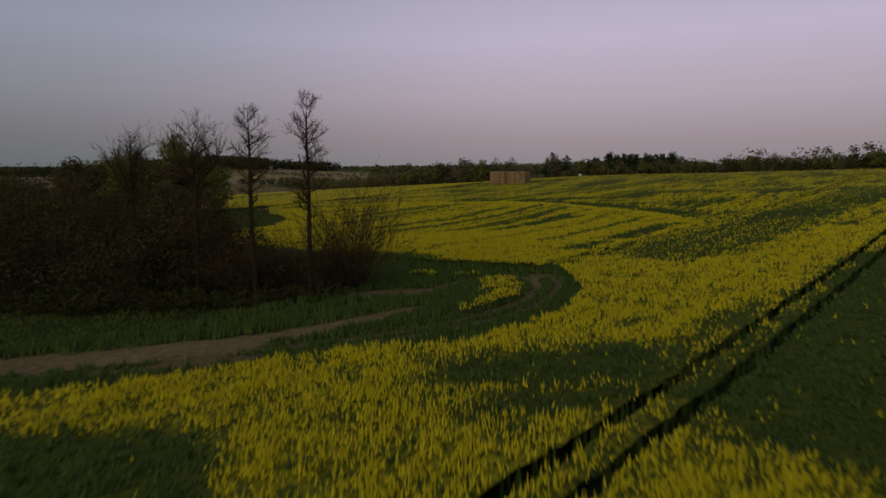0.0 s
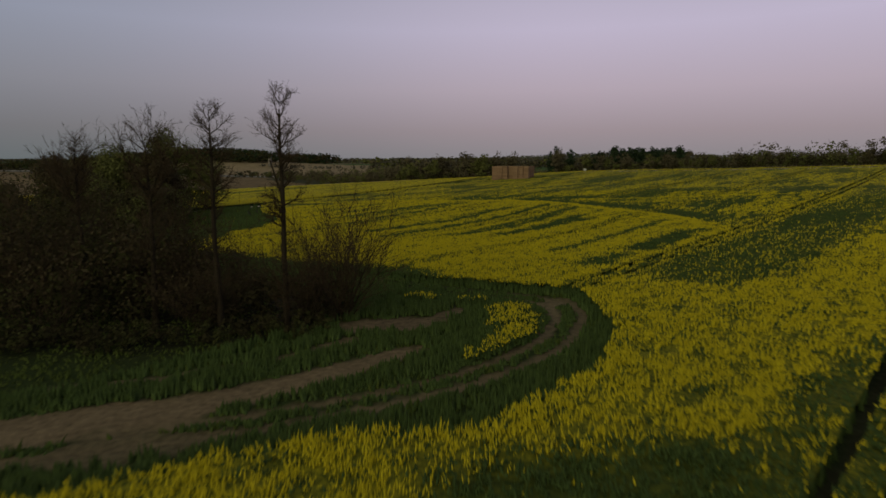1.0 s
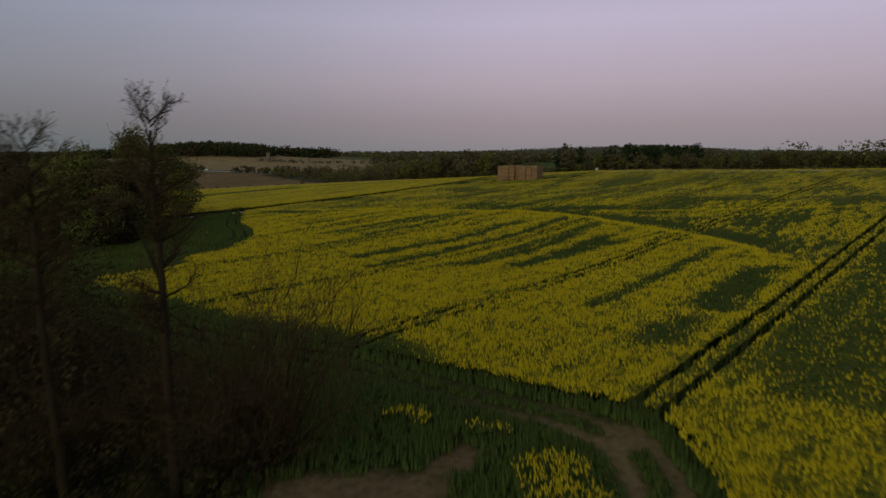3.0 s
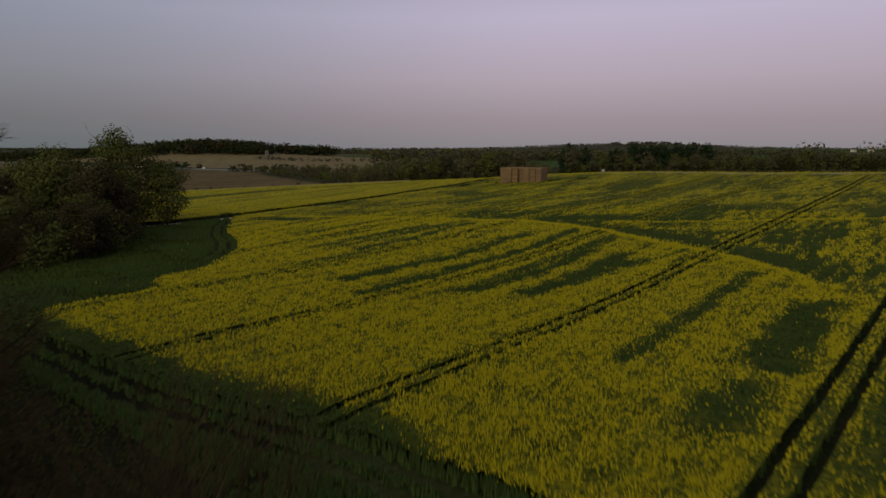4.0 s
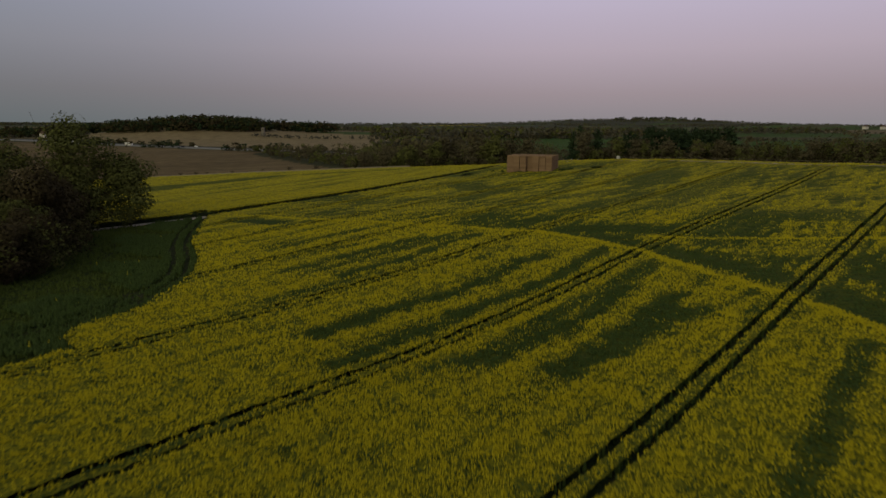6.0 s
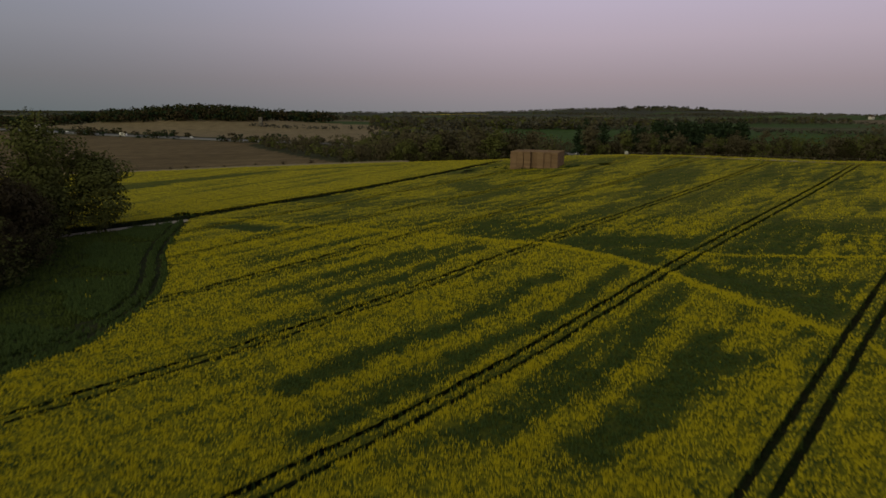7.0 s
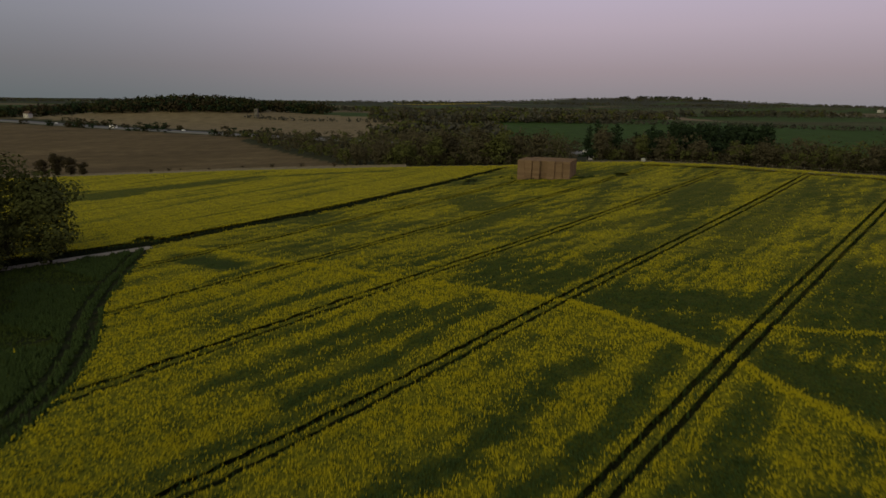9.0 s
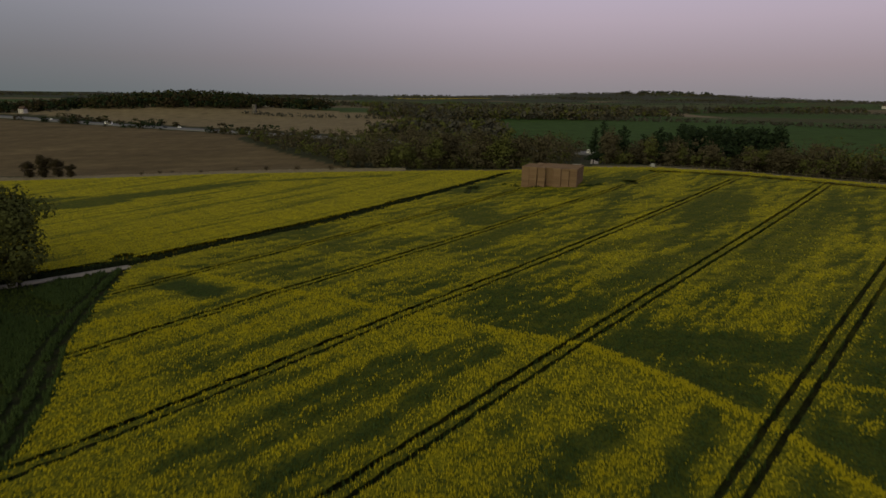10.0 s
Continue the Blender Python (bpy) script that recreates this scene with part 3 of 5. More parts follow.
# the driven corner
x, y = scatter(-60, 14, 22, 120, 5.5, thin_here)
fl = clump_here(x, y)
for _ in range(5):
    u, v = x + np.random.normal(0, 0.16, len(x)), y + np.random.normal(0, 0.16, len(x))
    spikes(crop, u, v, ground_z(u, v) - 0.1, (thin_height(x, y) + 0.12) * np.random.uniform(0.7, 1.1, len(x)), 0 * fl, 0.13, 0.2)
k = (fl > 0.3)
for _ in range(9):
    u, v = x[k] + np.random.normal(0, 0.2, k.sum()), y[k] + np.random.normal(0, 0.2, k.sum())
    spikes(crop, u, v, ground_z(u, v), thin_height(u, v) * 0.6 + 0.5, fl[k] * 0.62, 0.055)
# straggling plants on the rough margin
x, y = scatter(-80, -38, 112, 236, 5.0, lambda u, v: ~inside_block(u, v) & in_sight(u, v) & ~rutted(u, v) & (along(u, v, SIDE_TRACK) < 15) & (swell(u, v, 16, 65) > -1.2 + 0.1 * along(u, v, SIDE_TRACK)))
fl = 0.16 * smooth(0.35, 0.9, swell(x, y, 11, 66))
for _ in range(3):
    u, v = x + np.random.normal(0, 0.22, len(x)), y + np.random.normal(0, 0.22, len(x))
    spikes(crop, u, v, ground_z(u, v), np.random.uniform(0.7, 1.3, len(x)), fl, 0.12, 0.4)
# taller flower heads along the old drill edges
for line in (RIDGE, DRILL_EDGE):
    A = np.array(line, float)
    lens = np.linalg.norm(A[1:] - A[:-1], axis=1)
    n = int(lens.sum() * 26)
    seg = np.random.choice(len(lens), n, p=lens / lens.sum())
    q = A[seg] + (A[seg + 1] - A[seg]) * np.random.uniform(0, 1, n)[:, None] + np.random.normal(0, 0.42, (n, 2))
    q = q[crop_here(q[:, 0], q[:, 1]) & (np.random.uniform(0, 1, n) < 0.35 + 0.65 * smooth(5, 22, q[:, 0]))]
    spikes(crop, q[:, 0], q[:, 1], ground_z(q[:, 0], q[:, 1]), standing(q[:, 0], q[:, 1]) * 1.06, np.full(len(q), 0.85), 0.11)
tagged(new("rapeseed_crop", crop.mesh("rapeseed_crop", (M_LEAF, M_BLOOM))), "rapeseed crop in yellow flower with green patches", "crop", kind="stuff")


# rough grass on the margin, the bank and the driven corner
tufts = Pile()
rough = lambda u, v: ~inside_block(u, v) & in_sight(u, v) & (beyond(u, v) < 0) & ~rutted(u, v) & (bare_soil(u, v) < 0.5)
for (x0, x1, y0, y1), density, girth, tall in (((-60, 14, 20, 100), 5.0, 0.13, 0.30), ((-112, -34, 95, 240), 4.2, 0.22, 0.62)):
    x, y = scatter(x0, x1, y0, y1, density, rough)
    z = ground_z(x, y)
    h = tall * np.clip(0.75 + 0.6 * swell(x, y, 6.5, 63) + 0.25 * swell(x, y, 2.3, 64), 0.2, 1.6) * np.random.uniform(0.7, 1.3, len(x))
    lean = np.random.normal(0, 0.14, (2, len(x)))
    tufts.put(*cones(np.stack([x, y, z - 0.05], 1), np.stack([x + lean[0], y + lean[1], z + h], 1), np.random.uniform(0.7, 1.3, len(x)) * girth), 0)
tagged(new("rough_grass", tufts.mesh("rough_grass", (M_GRASS,))), "rough dark grass on the field margins", "grass", kind="stuff")


def canopy(lo, hi, step, across, rough, material, here=crop_here):
    """The closed leaf cover under the flower heads, laid out along the wheel marks and left open over them."""
    marks = []
    for k in range(-6, 16):
        c = 8.7 + 26.0 * k
        marks += [c + d for d in (-1.33, -0.57, 0.57, 1.33)] + list(np.linspace(c + 2.0, c + 24.0, across))
    oo, pp = np.array(sorted(marks)), np.arange(-120, 420, step)
    O, P = np.meshgrid(oo, pp)
    X, Y = P * TRAM_U[1] + O * TRAM_U[0], P * -TRAM_U[0] + O * TRAM_U[1]
    r, k = X.shape
    i = (np.arange(r - 1)[:, None] * k + np.arange(k - 1)[None, :])
    cx = (X[:-1, :-1] + X[1:, 1:]) / 2
    cy = (Y[:-1, :-1] + Y[1:, 1:]) / 2
    near = nearest_pass(cx, cy)
    c = here(X, Y)
    ok = c[:-1, :-1] & c[1:, 1:] & c[:-1, 1:] & c[1:, :-1] & here(cx, cy) & (near >= lo) & (near < hi)
    i = i[ok]
    quads = np.stack([i, i + 1, i + k + 1, i + k], 1)
    used, back = np.unique(quads, return_inverse=True)
    x, y = X.ravel()[used], Y.ravel()[used]
    depth = 0.74 + 0.14 * smooth(70, 140, nearest_pass(x, y))
    z = ground_z(x, y) + standing(x, y) * depth + np.random.uniform(-rough, rough, len(x))
    me = bpy.data.meshes.new("leaf_cover")
    mesh_arrays(me, np.stack([x, y, z], 1), back.reshape(-1, 4)[:, ::-1])
    at = me.color_attributes.new("bloom", "FLOAT_COLOR", "POINT")
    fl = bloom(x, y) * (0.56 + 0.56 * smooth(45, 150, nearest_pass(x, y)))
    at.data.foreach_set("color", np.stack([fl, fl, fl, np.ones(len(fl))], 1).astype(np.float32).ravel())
    me.materials.append(material)
    return tagged(new("rapeseed_leaf_cover", me), "closed green leaf cover of the rapeseed crop", "crop", kind="stuff")


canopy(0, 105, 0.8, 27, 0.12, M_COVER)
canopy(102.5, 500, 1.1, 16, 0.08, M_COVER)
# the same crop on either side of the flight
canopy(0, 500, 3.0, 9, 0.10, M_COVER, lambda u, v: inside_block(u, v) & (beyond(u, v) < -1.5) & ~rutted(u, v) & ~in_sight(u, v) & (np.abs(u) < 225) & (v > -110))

# ======== trees ========


def part(name, me, parent=None, label=""):
    ob = new(name, me)
    if parent is not None:
        ob.parent = parent
    if label:
        ob["label"] = label
    if name in ("branchwork", "twigwork", "stemwork", "crown", "foliage"):
        ob["kind"] = "stuff"
    return ob


def tubes(segs, sides=5):
    """Tapered tubes, one a segment of (x0, y0, z0, x1, y1, z1, r0, r1)."""
    s = np.array(segs, float)
    a, b, r0, r1 = s[:, 0:3], s[:, 3:6], s[:, 6], s[:, 7]
    d = (b - a) / np.maximum(np.linalg.norm(b - a, axis=1), 1e-6)[:, None]
    ref = np.where(np.abs(d[:, 2:3]) < 0.9, np.array((0, 0, 1.0)), np.array((1.0, 0, 0)))
    u = np.cross(d, ref)
    u /= np.linalg.norm(u, axis=1)[:, None]
    v = np.cross(d, u)
    rows = []
    for end, r in ((a, r0), (b, r1)):
        for k in range(sides):
            t = 6.2832 * k / sides
            rows.append(end + (u * math.cos(t) + v * math.sin(t)) * r[:, None])
    co = np.stack(rows, 1).reshape(-1, 3)
    f = [(k, (k + 1) % sides, sides + (k + 1) % sides, sides + k) for k in range(sides)]
    return co, (np.arange(len(s))[:, None, None] * 2 * sides + np.array(f)[None]).reshape(-1, 4)


def blades(segs):
    """Fine twigs, each one flat tapered strip."""
    s = np.array(segs, float)
    a, b, r0, r1 = s[:, 0:3], s[:, 3:6], s[:, 6:7], s[:, 7:8]
    w = np.cross(b - a, np.random.RandomState(5).normal(size=a.shape))
    w /= np.maximum(np.linalg.norm(w, axis=1), 1e-6)[:, None]
    co = np.stack([a - w * r0, a + w * r0, b + w * r1, b - w * r1], 1).reshape(-1, 3)
    return co, np.arange(len(s) * 4).reshape(-1, 4)


def twig_mesh(name, segs, material):
    me = bpy.data.meshes.new(name)
    mesh_arrays(me, *blades(segs))
    me.materials.append(material)
    return me


def tube_mesh(name, segs, sides, material):
    me = bpy.data.meshes.new(name)
    mesh_arrays(me, *tubes(segs, sides))
    me.materials.append(material)
    return me


def leaf_quads(r, p, out, size, loose=0.32):
    """One small leaf spray at each place p, lying loosely across the outward direction."""
    n = out + r.normal(0, loose, p.shape) + (0, 0, 0.25)
    n /= np.linalg.norm(n, axis=1)[:, None]
    a = np.cross(n, r.normal(size=p.shape))
    a /= np.maximum(np.linalg.norm(a, axis=1), 1e-6)[:, None]
    b, s = np.cross(n, a), size[:, None]
    return np.stack([p + a * s, p + b * s * 0.65, p - a * s, p - b * s * 0.65], 1).reshape(-1, 3)


def leaf_mesh(name, lobes, count, size, material, seed):
    """Loose small leaves in uneven lobes of (x, y, z, rx, ry, rz), denser towards the outside."""
    r = np.random.RandomState(seed)
    lobes = np.array(lobes, float)
    weight = lobes[:, 3] * lobes[:, 4] * lobes[:, 5]
    pick = r.choice(len(lobes), count, p=weight / weight.sum())
    d = r.normal(size=(count, 3))
    d /= np.linalg.norm(d, axis=1)[:, None]
    p = lobes[pick, :3] + d * lobes[pick, 3:] * (0.5 + 0.56 * r.uniform(0, 1, count) ** 0.7)[:, None]
    co = leaf_quads(r, p, d, size * r.uniform(0.6, 1.4, count))
    me = bpy.data.meshes.new(name)
    mesh_arrays(me, co, np.arange(count * 4).reshape(-1, 4))
    me.materials.append(material)
    return me


def grow(r, out, p, d, length, radius, level, spread, lift, steps=4, kids=4, shrink=0.55, last=3):
    """A bent branch and its side branches, added to out[level]."""
    p, d = np.array(p, float), np.array(d, float)
    seg = length / steps
    for k in range(steps):
        d = d + r.normal(0, 0.11, 3) + np.array((0, 0, lift))
        d /= np.linalg.norm(d)
        q = p + d * seg
        r0, r1 = radius * (1 - 0.75 * k / steps), radius * (1 - 0.75 * (k + 1) / steps)
        out[level].append((*p, *q, r0, r1))
        p = q
        if level < last:
            for _ in range(kids if level < 2 else max(1, kids - 2)):
                if r.uniform() < 0.55 + 0.1 * k:
                    side = r.normal(size=3)
                    side -= d * side.dot(d)
                    side /= np.linalg.norm(side)
                    e = d * math.cos(spread) + side * math.sin(spread) + np.array((0, 0, 0.15))
                    grow(r, out, p, e / np.linalg.norm(e), length * shrink * r.uniform(0.6, 1.1), radius * 0.5, level + 1, spread, lift * 0.6, max(2, steps - 1), max(2, kids - 1), shrink, last)


def bare_tree(seed, height, crown_from, crown_half, lean, label, fork=0.0, stub=False):
    """A tall leafless tree: trunk, limbs and fine twigs."""
    r = np.random.RandomState(seed)
    limbs = []
    n, p, d = 18, np.array((0, 0, -0.3)), np.array((lean * 0.06, 0, 1.0))
    trunk = []
    for k in range(n):
        t0, t1 = k / n, (k + 1) / n
        d = d + r.normal(0, 0.024, 3) * (1, 1, 0)
        d[:2] *= 0.75
        q = p + d / d[2] * (height * 0.97 / n)
        rad = lambda t: 0.24 * (1 - t) ** 0.7 + 0.05
        trunk.append((*p, *q, rad(t0) * (1.35 if k == 0 else 1), rad(t1)))
        p = q
        up = (t1 - crown_from) / (1 - crown_from)
        if up > 0:
            reach = crown_half * (0.72 + 0.55 * math.sin(3.14 * min(1, 0.12 + 0.8 * up))) if not fork else crown_half * (0.5 + 0.8 * up)
            for _ in range(4 if up > 0.25 else 3):
                a = r.uniform(0, 6.283)
                tilt = 0.42 + 0.45 * up + fork * 0.3
                e = np.array((math.cos(a), math.sin(a), tilt))
                limbs.append(defaultdict(list))
                grow(r, limbs[-1], p + (0, 0, r.uniform(-0.5, 0.5)), e / np.linalg.norm(e), max(0.9, reach * r.uniform(0.6, 1.15)), 0.07 * (1.15 - t1) + 0.035, 1, 0.75, 0.07, 5, 4, 0.50, 4)
        elif t1 > 0.10:
            for _ in range(4):
                a = r.uniform(0, 6.283)
                e = np.array((math.cos(a), math.sin(a), 0.45))
                limbs.append(defaultdict(list))
                grow(r, limbs[-1], p, e / np.linalg.norm(e), crown_half * r.uniform(0.5, 1.2), 0.035, 1, 0.7, 0.12, 3, 4, 0.55, 4)
    if fork:
        for a in r.uniform(0, 6.283, 3):
            e = np.array((math.cos(a) * 0.8, math.sin(a) * 0.8, 1.0))
            start = np.array(trunk[int(n * (crown_from + 0.1))][:3])
            limbs.append(defaultdict(list))
            grow(r, limbs[-1], start, e / np.linalg.norm(e), height * (1 - crown_from) * 0.75, 0.12, 1, 0.6, 0.06, 6, 4, 0.45, 4)
    if stub:
        s = np.array(trunk[11][:3])
        trunk.append((*s, *(s + (-0.9, 0, 3.2)), 0.10, 0.05))
    root = new("bare_tree")
    part("trunk", tube_mesh("trunk", trunk, 8, M_BARK), root)
    for one in limbs:
        limb = part("limb", tube_mesh("limb", one[1], 5, M_BARK), root)
        fine = [(*g[:6], max(g[6], 0.014), max(g[7], 0.008)) for g in one[2] + one[3] + one[4]]
        if fine:
            part("twigwork", twig_mesh("twigwork", fine, M_TWIG), limb)
    return tagged(root, label, "tree", "tall bare trees")


def stand(ob, x, y, turn=0.0, size=1.0, sink=0.1):
    ob.matrix_world = Matrix.LocRotScale((x, y, float(ground_z(x, y)) - sink), Euler((0, 0, turn)), (size, size, size))
    return ob


stand(bare_tree(4, 19.2, 0.48, 1.5, 0.0, "tall slender leafless tree with a broken side stem", stub=True), -13.2, 58.0, 0.4)
stand(bare_tree(9, 18.2, 0.54, 1.6, -0.5, "tall leafless tree with a narrow ragged crown among scrub"), -18.7, 57.9, 1.9)
stand(bare_tree(15, 16.6, 0.64, 2.0, 0.3, "tall leafless tree with a forked spreading top among scrub", fork=0.6), -25.6, 60.8, 3.0)
stand(bare_tree(23, 15.6, 0.64, 2.2, -0.2, "leafless tree with a flat open twiggy top among scrub", fork=0.9), -32.9, 63.0, 4.4)


def shrub(seed, height, spread, stems, leaf, label, leaves=900, size=0.16, last=2, arch=0.04):
    """Many stems fanning out of one root, with twigs and a thin veil of buds."""
    r = np.random.RandomState(seed)
    out = defaultdict(list)
    for _ in range(stems):
        a, t = r.uniform(0, 6.283), r.uniform(0.05, spread)
        e = np.array((math.cos(a) * t, math.sin(a) * t, 1.0))
        start = (r.normal(0, 0.5), r.normal(0, 0.5), -0.2)
        grow(r, out, start, e / np.linalg.norm(e), height * r.uniform(0.55, 1.0), 0.06, 1, 0.55, arch, 6, 3, 0.42, last)
    root = new("shrub")
    part("stemwork", tube_mesh("stemwork", out[1], 3, M_BARK), root)
    part("twigwork", twig_mesh("twigwork", [(*g[:6], max(g[6], 0.017), max(g[7], 0.010)) for g in out[2] + out[3]], M_TWIG), root)
    if leaves:
        w = height * spread * 0.75
        lobes = [(r.normal(0, w * 0.45), r.normal(0, w * 0.45), height * r.uniform(0.15, 0.78), w * r.uniform(0.3, 0.6), w * r.uniform(0.3, 0.6), height * r.uniform(0.1, 0.22)) for _ in range(12)]
        part("foliage", leaf_mesh("foliage", lobes, leaves, size, leaf, seed), root)
    return tagged(root, label, "shrub", "scrub round the bare trees")


fan = shrub(31, 10.4, 1.0, 34, M_BROWN, "leafless many-stemmed shrub fanning out at the field corner", leaves=0, last=3, arch=0.0)
stand(fan, -9.2, 61.3)
for x, y, turn, size in ((-11.3, 60.2, 2.2, 0.75), (-20.4, 59.2, 5.0, 0.55)):
    stand(copy_thing(fan, Matrix()), x, y, turn, size)
scrubs = [shrub(32, 10.5, 0.75, 16, M_BROWN, "dense brown leafless thicket shrub", 1200, 0.15),
          shrub(33, 9.0, 0.85, 14, M_OLIVE, "scrub bush just coming into olive-green leaf", 1300, 0.15),
          shrub(34, 7.0, 0.9, 14, M_BROWN, "low dark tangled thorn shrub", 1100, 0.14)]
rs = np.random.RandomState(77)
spots = []
while len(spots) < 46:
    x, y = rs.uniform(-84, -11), rs.uniform(54, 118)
    front = np.interp(x, (-84, -40, -22, -15, -10), (62, 57, 56, 57.5, 59))
    rear = np.interp(x, (-84, -50, -34, -22, -14, -10), (112, 92, 82, 72, 66, 63))
    if front < y < rear and all(math.hypot(x - a, y - b) > 3.8 for a, b in spots):
        spots.append((x, y))
first = [True] * 3
for k, (x, y) in enumerate(spots):
    v = 2 if (x > -20 and k % 2) else k % 3
    s = rs.uniform(0.95, 1.25) * (0.66 if x > -22 else 0.90)
    if first[v]:
        ob, first[v] = scrubs[v], False
    else:
        ob = copy_thing(scrubs[v], Matrix())
    stand(ob, x, y, rs.uniform(0, 6.28), s)


def wood_stuff(name, label, spots, height, seed, leaf_size, mats, per=110, taller=lambda x: 1.0, wide=1.0):
    """A distant wood as one mesh: many crowns of loose leaves on short stems."""
    r = np.random.RandomState(seed)
    pile = Pile()
    for x, y in spots:
        h = height * r.uniform(0.65, 1.15) * taller(x)
        w = h * r.uniform(0.34, 0.52) * wide
        z = float(ground_z(x, y))
        m = r.choice(len(mats))
        lift = r.uniform(0.12, 0.86, 9)
        reach = w * np.sqrt(1.02 - ((lift - 0.42) / 0.60) ** 2) * 0.62
        turn = r.uniform(0, 6.283, 9)
        lobes = np.stack([x + np.cos(turn) * reach, y + np.sin(turn) * reach, z + h * lift], 1)
        k = r.choice(9, per)
        d = r.normal(size=(per, 3))
        d /= np.linalg.norm(d, axis=1)[:, None]
        p = lobes[k] + d * np.array((w * 0.42, w * 0.42, h * 0.15)) * r.uniform(0.5, 1, (per, 1))
        co = leaf_quads(r, p, d, leaf_size * r.uniform(0.6, 1.4, per))
        pile.put(co, np.arange(per * 4).reshape(-1, 4), m)
    return tagged(new(name, pile.mesh(name, mats)), label, "woodland", kind="stuff")


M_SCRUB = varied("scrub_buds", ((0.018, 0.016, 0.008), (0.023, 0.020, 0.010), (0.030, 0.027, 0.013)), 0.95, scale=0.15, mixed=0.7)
thicket = []
rs = np.random.RandomState(79)
while len(thicket) < 330:
    x, y = rs.uniform(-95, -15), rs.uniform(56, 118)
    if np.interp(x, (-95, -40, -22, -15), (64, 59, 59, 61)) < y < np.interp(x, (-95, -50, -34, -24, -15), (118, 95, 85, 73, 66)):
        thicket.append((x, y))
tall_part = [p for p in thicket if p[0] < -23]
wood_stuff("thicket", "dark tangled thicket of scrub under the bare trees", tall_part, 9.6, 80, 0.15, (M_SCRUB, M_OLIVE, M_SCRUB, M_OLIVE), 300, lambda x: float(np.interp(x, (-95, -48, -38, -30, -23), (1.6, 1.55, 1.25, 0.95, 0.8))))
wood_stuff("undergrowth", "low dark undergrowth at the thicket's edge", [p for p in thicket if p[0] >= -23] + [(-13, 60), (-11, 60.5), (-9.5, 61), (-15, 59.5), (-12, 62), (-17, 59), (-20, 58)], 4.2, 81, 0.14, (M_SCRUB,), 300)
bank = []
while len(bank) < 130:
    x = rs.uniform(-46, -9.5)
    y = float(np.interp(x, (-46, -40, -22, -15, -10), (58, 57, 56, 57.5, 59))) - 4.5 * rs.uniform(0, 1) ** 1.5
    bank.append((x, y))
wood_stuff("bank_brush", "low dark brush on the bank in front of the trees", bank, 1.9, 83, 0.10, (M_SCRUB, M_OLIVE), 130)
lane_scrub = []
for k in range(160):
    t = rs.uniform(0, 1)
    lane_scrub.append((-80 - 20 * t + rs.uniform(-34, 0), 152 + 84 * t + rs.uniform(-5, 5)))
for k in range(90):
    y = rs.uniform(151, 224)
    lane_scrub.append((float(np.interp(y, (150, 159, 165, 176, 191, 206, 224), (-79, -70, -69, -73, -80, -87, -95))) - 15 * rs.uniform(0, 1) ** 1.4, y))
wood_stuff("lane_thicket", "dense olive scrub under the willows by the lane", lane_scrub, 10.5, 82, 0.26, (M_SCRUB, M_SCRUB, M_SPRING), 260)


def leafy_tree(name, seed, height, half, trunk_share, leaf, count, size, label, group, lobes=16, plump=1.0):
    """A tree in thin spring leaf: tapered trunk, limbs and a crown of loose leaves in uneven lobes."""
    r = np.random.RandomState(seed)
    out = defaultdict(list)
    n, p, d = 8, np.array((0, 0, -0.3)), np.array((0, 0, 1.0))
    trunk = []
    base = max(0.12, height * 0.016)
    for k in range(n):
        d = d + r.normal(0, 0.05, 3) * (1, 1, 0)
        q = p + d * height * 0.8 / n
        trunk.append((*p, *q, base * (1 - k / n) + 0.03, base * (1 - (k + 1) / n) + 0.03))
        p = q
        if (k + 1) / n > trunk_share:
            for _ in range(3):
                a = r.uniform(0, 6.283)
                e = np.array((math.cos(a), math.sin(a), 0.7))
                grow(r, out, p, e / np.linalg.norm(e), half * r.uniform(0.4, 0.75), base * 0.35, 2, 0.6, 0.03, 3, 2, 0.5)
    blobs = []
    for _ in range(lobes):
        t = r.uniform(trunk_share, 0.97)
        w = half * math.sqrt(max(0.06, 1 - ((t - 0.55 - trunk_share * 0.2) / 0.52) ** 2))
        a, m = r.uniform(0, 6.283), r.uniform(0, 0.75)
        blobs.append((math.cos(a) * w * m, math.sin(a) * w * m, height * t, w * r.uniform(0.26, 0.5) * plump, w * r.uniform(0.26, 0.5) * plump, height * r.uniform(0.05, 0.11) * plump))
    root = new(name)
    part("trunk", tube_mesh("trunk", trunk, 6, M_BARK), root)
    part("branchwork", twig_mesh("branchwork", out[2] + out[3], M_TWIG), root)
    part("crown", leaf_mesh("crown", blobs, count, size, leaf, seed + 1), root)
    return tagged(root, label, "tree", group)


# willows by the lane, across the rough margin
willow = leafy_tree("willow_tree", 41, 30, 10.5, 0.10, M_SPRING, 11000, 0.36, "large willow in thin olive-green spring leaf beside the lane", "willows by the lane", 40, 1.35)
stand(willow, -97, 217)
low_willow = leafy_tree("willow_tree", 43, 20, 9.0, 0.08, M_SPRING, 7500, 0.36, "spreading willow in thin olive leaf over rough grass", "willows by the lane", 34, 1.35)
stand(low_willow, -86, 223, 0.5)
bud_willow = leafy_tree("willow_tree", 47, 19, 8.0, 0.08, M_BROWN, 6500, 0.34, "brown budding willow at the rough margin", "willows by the lane", 30, 1.3)
stand(bud_willow, -84, 186, 1.1)
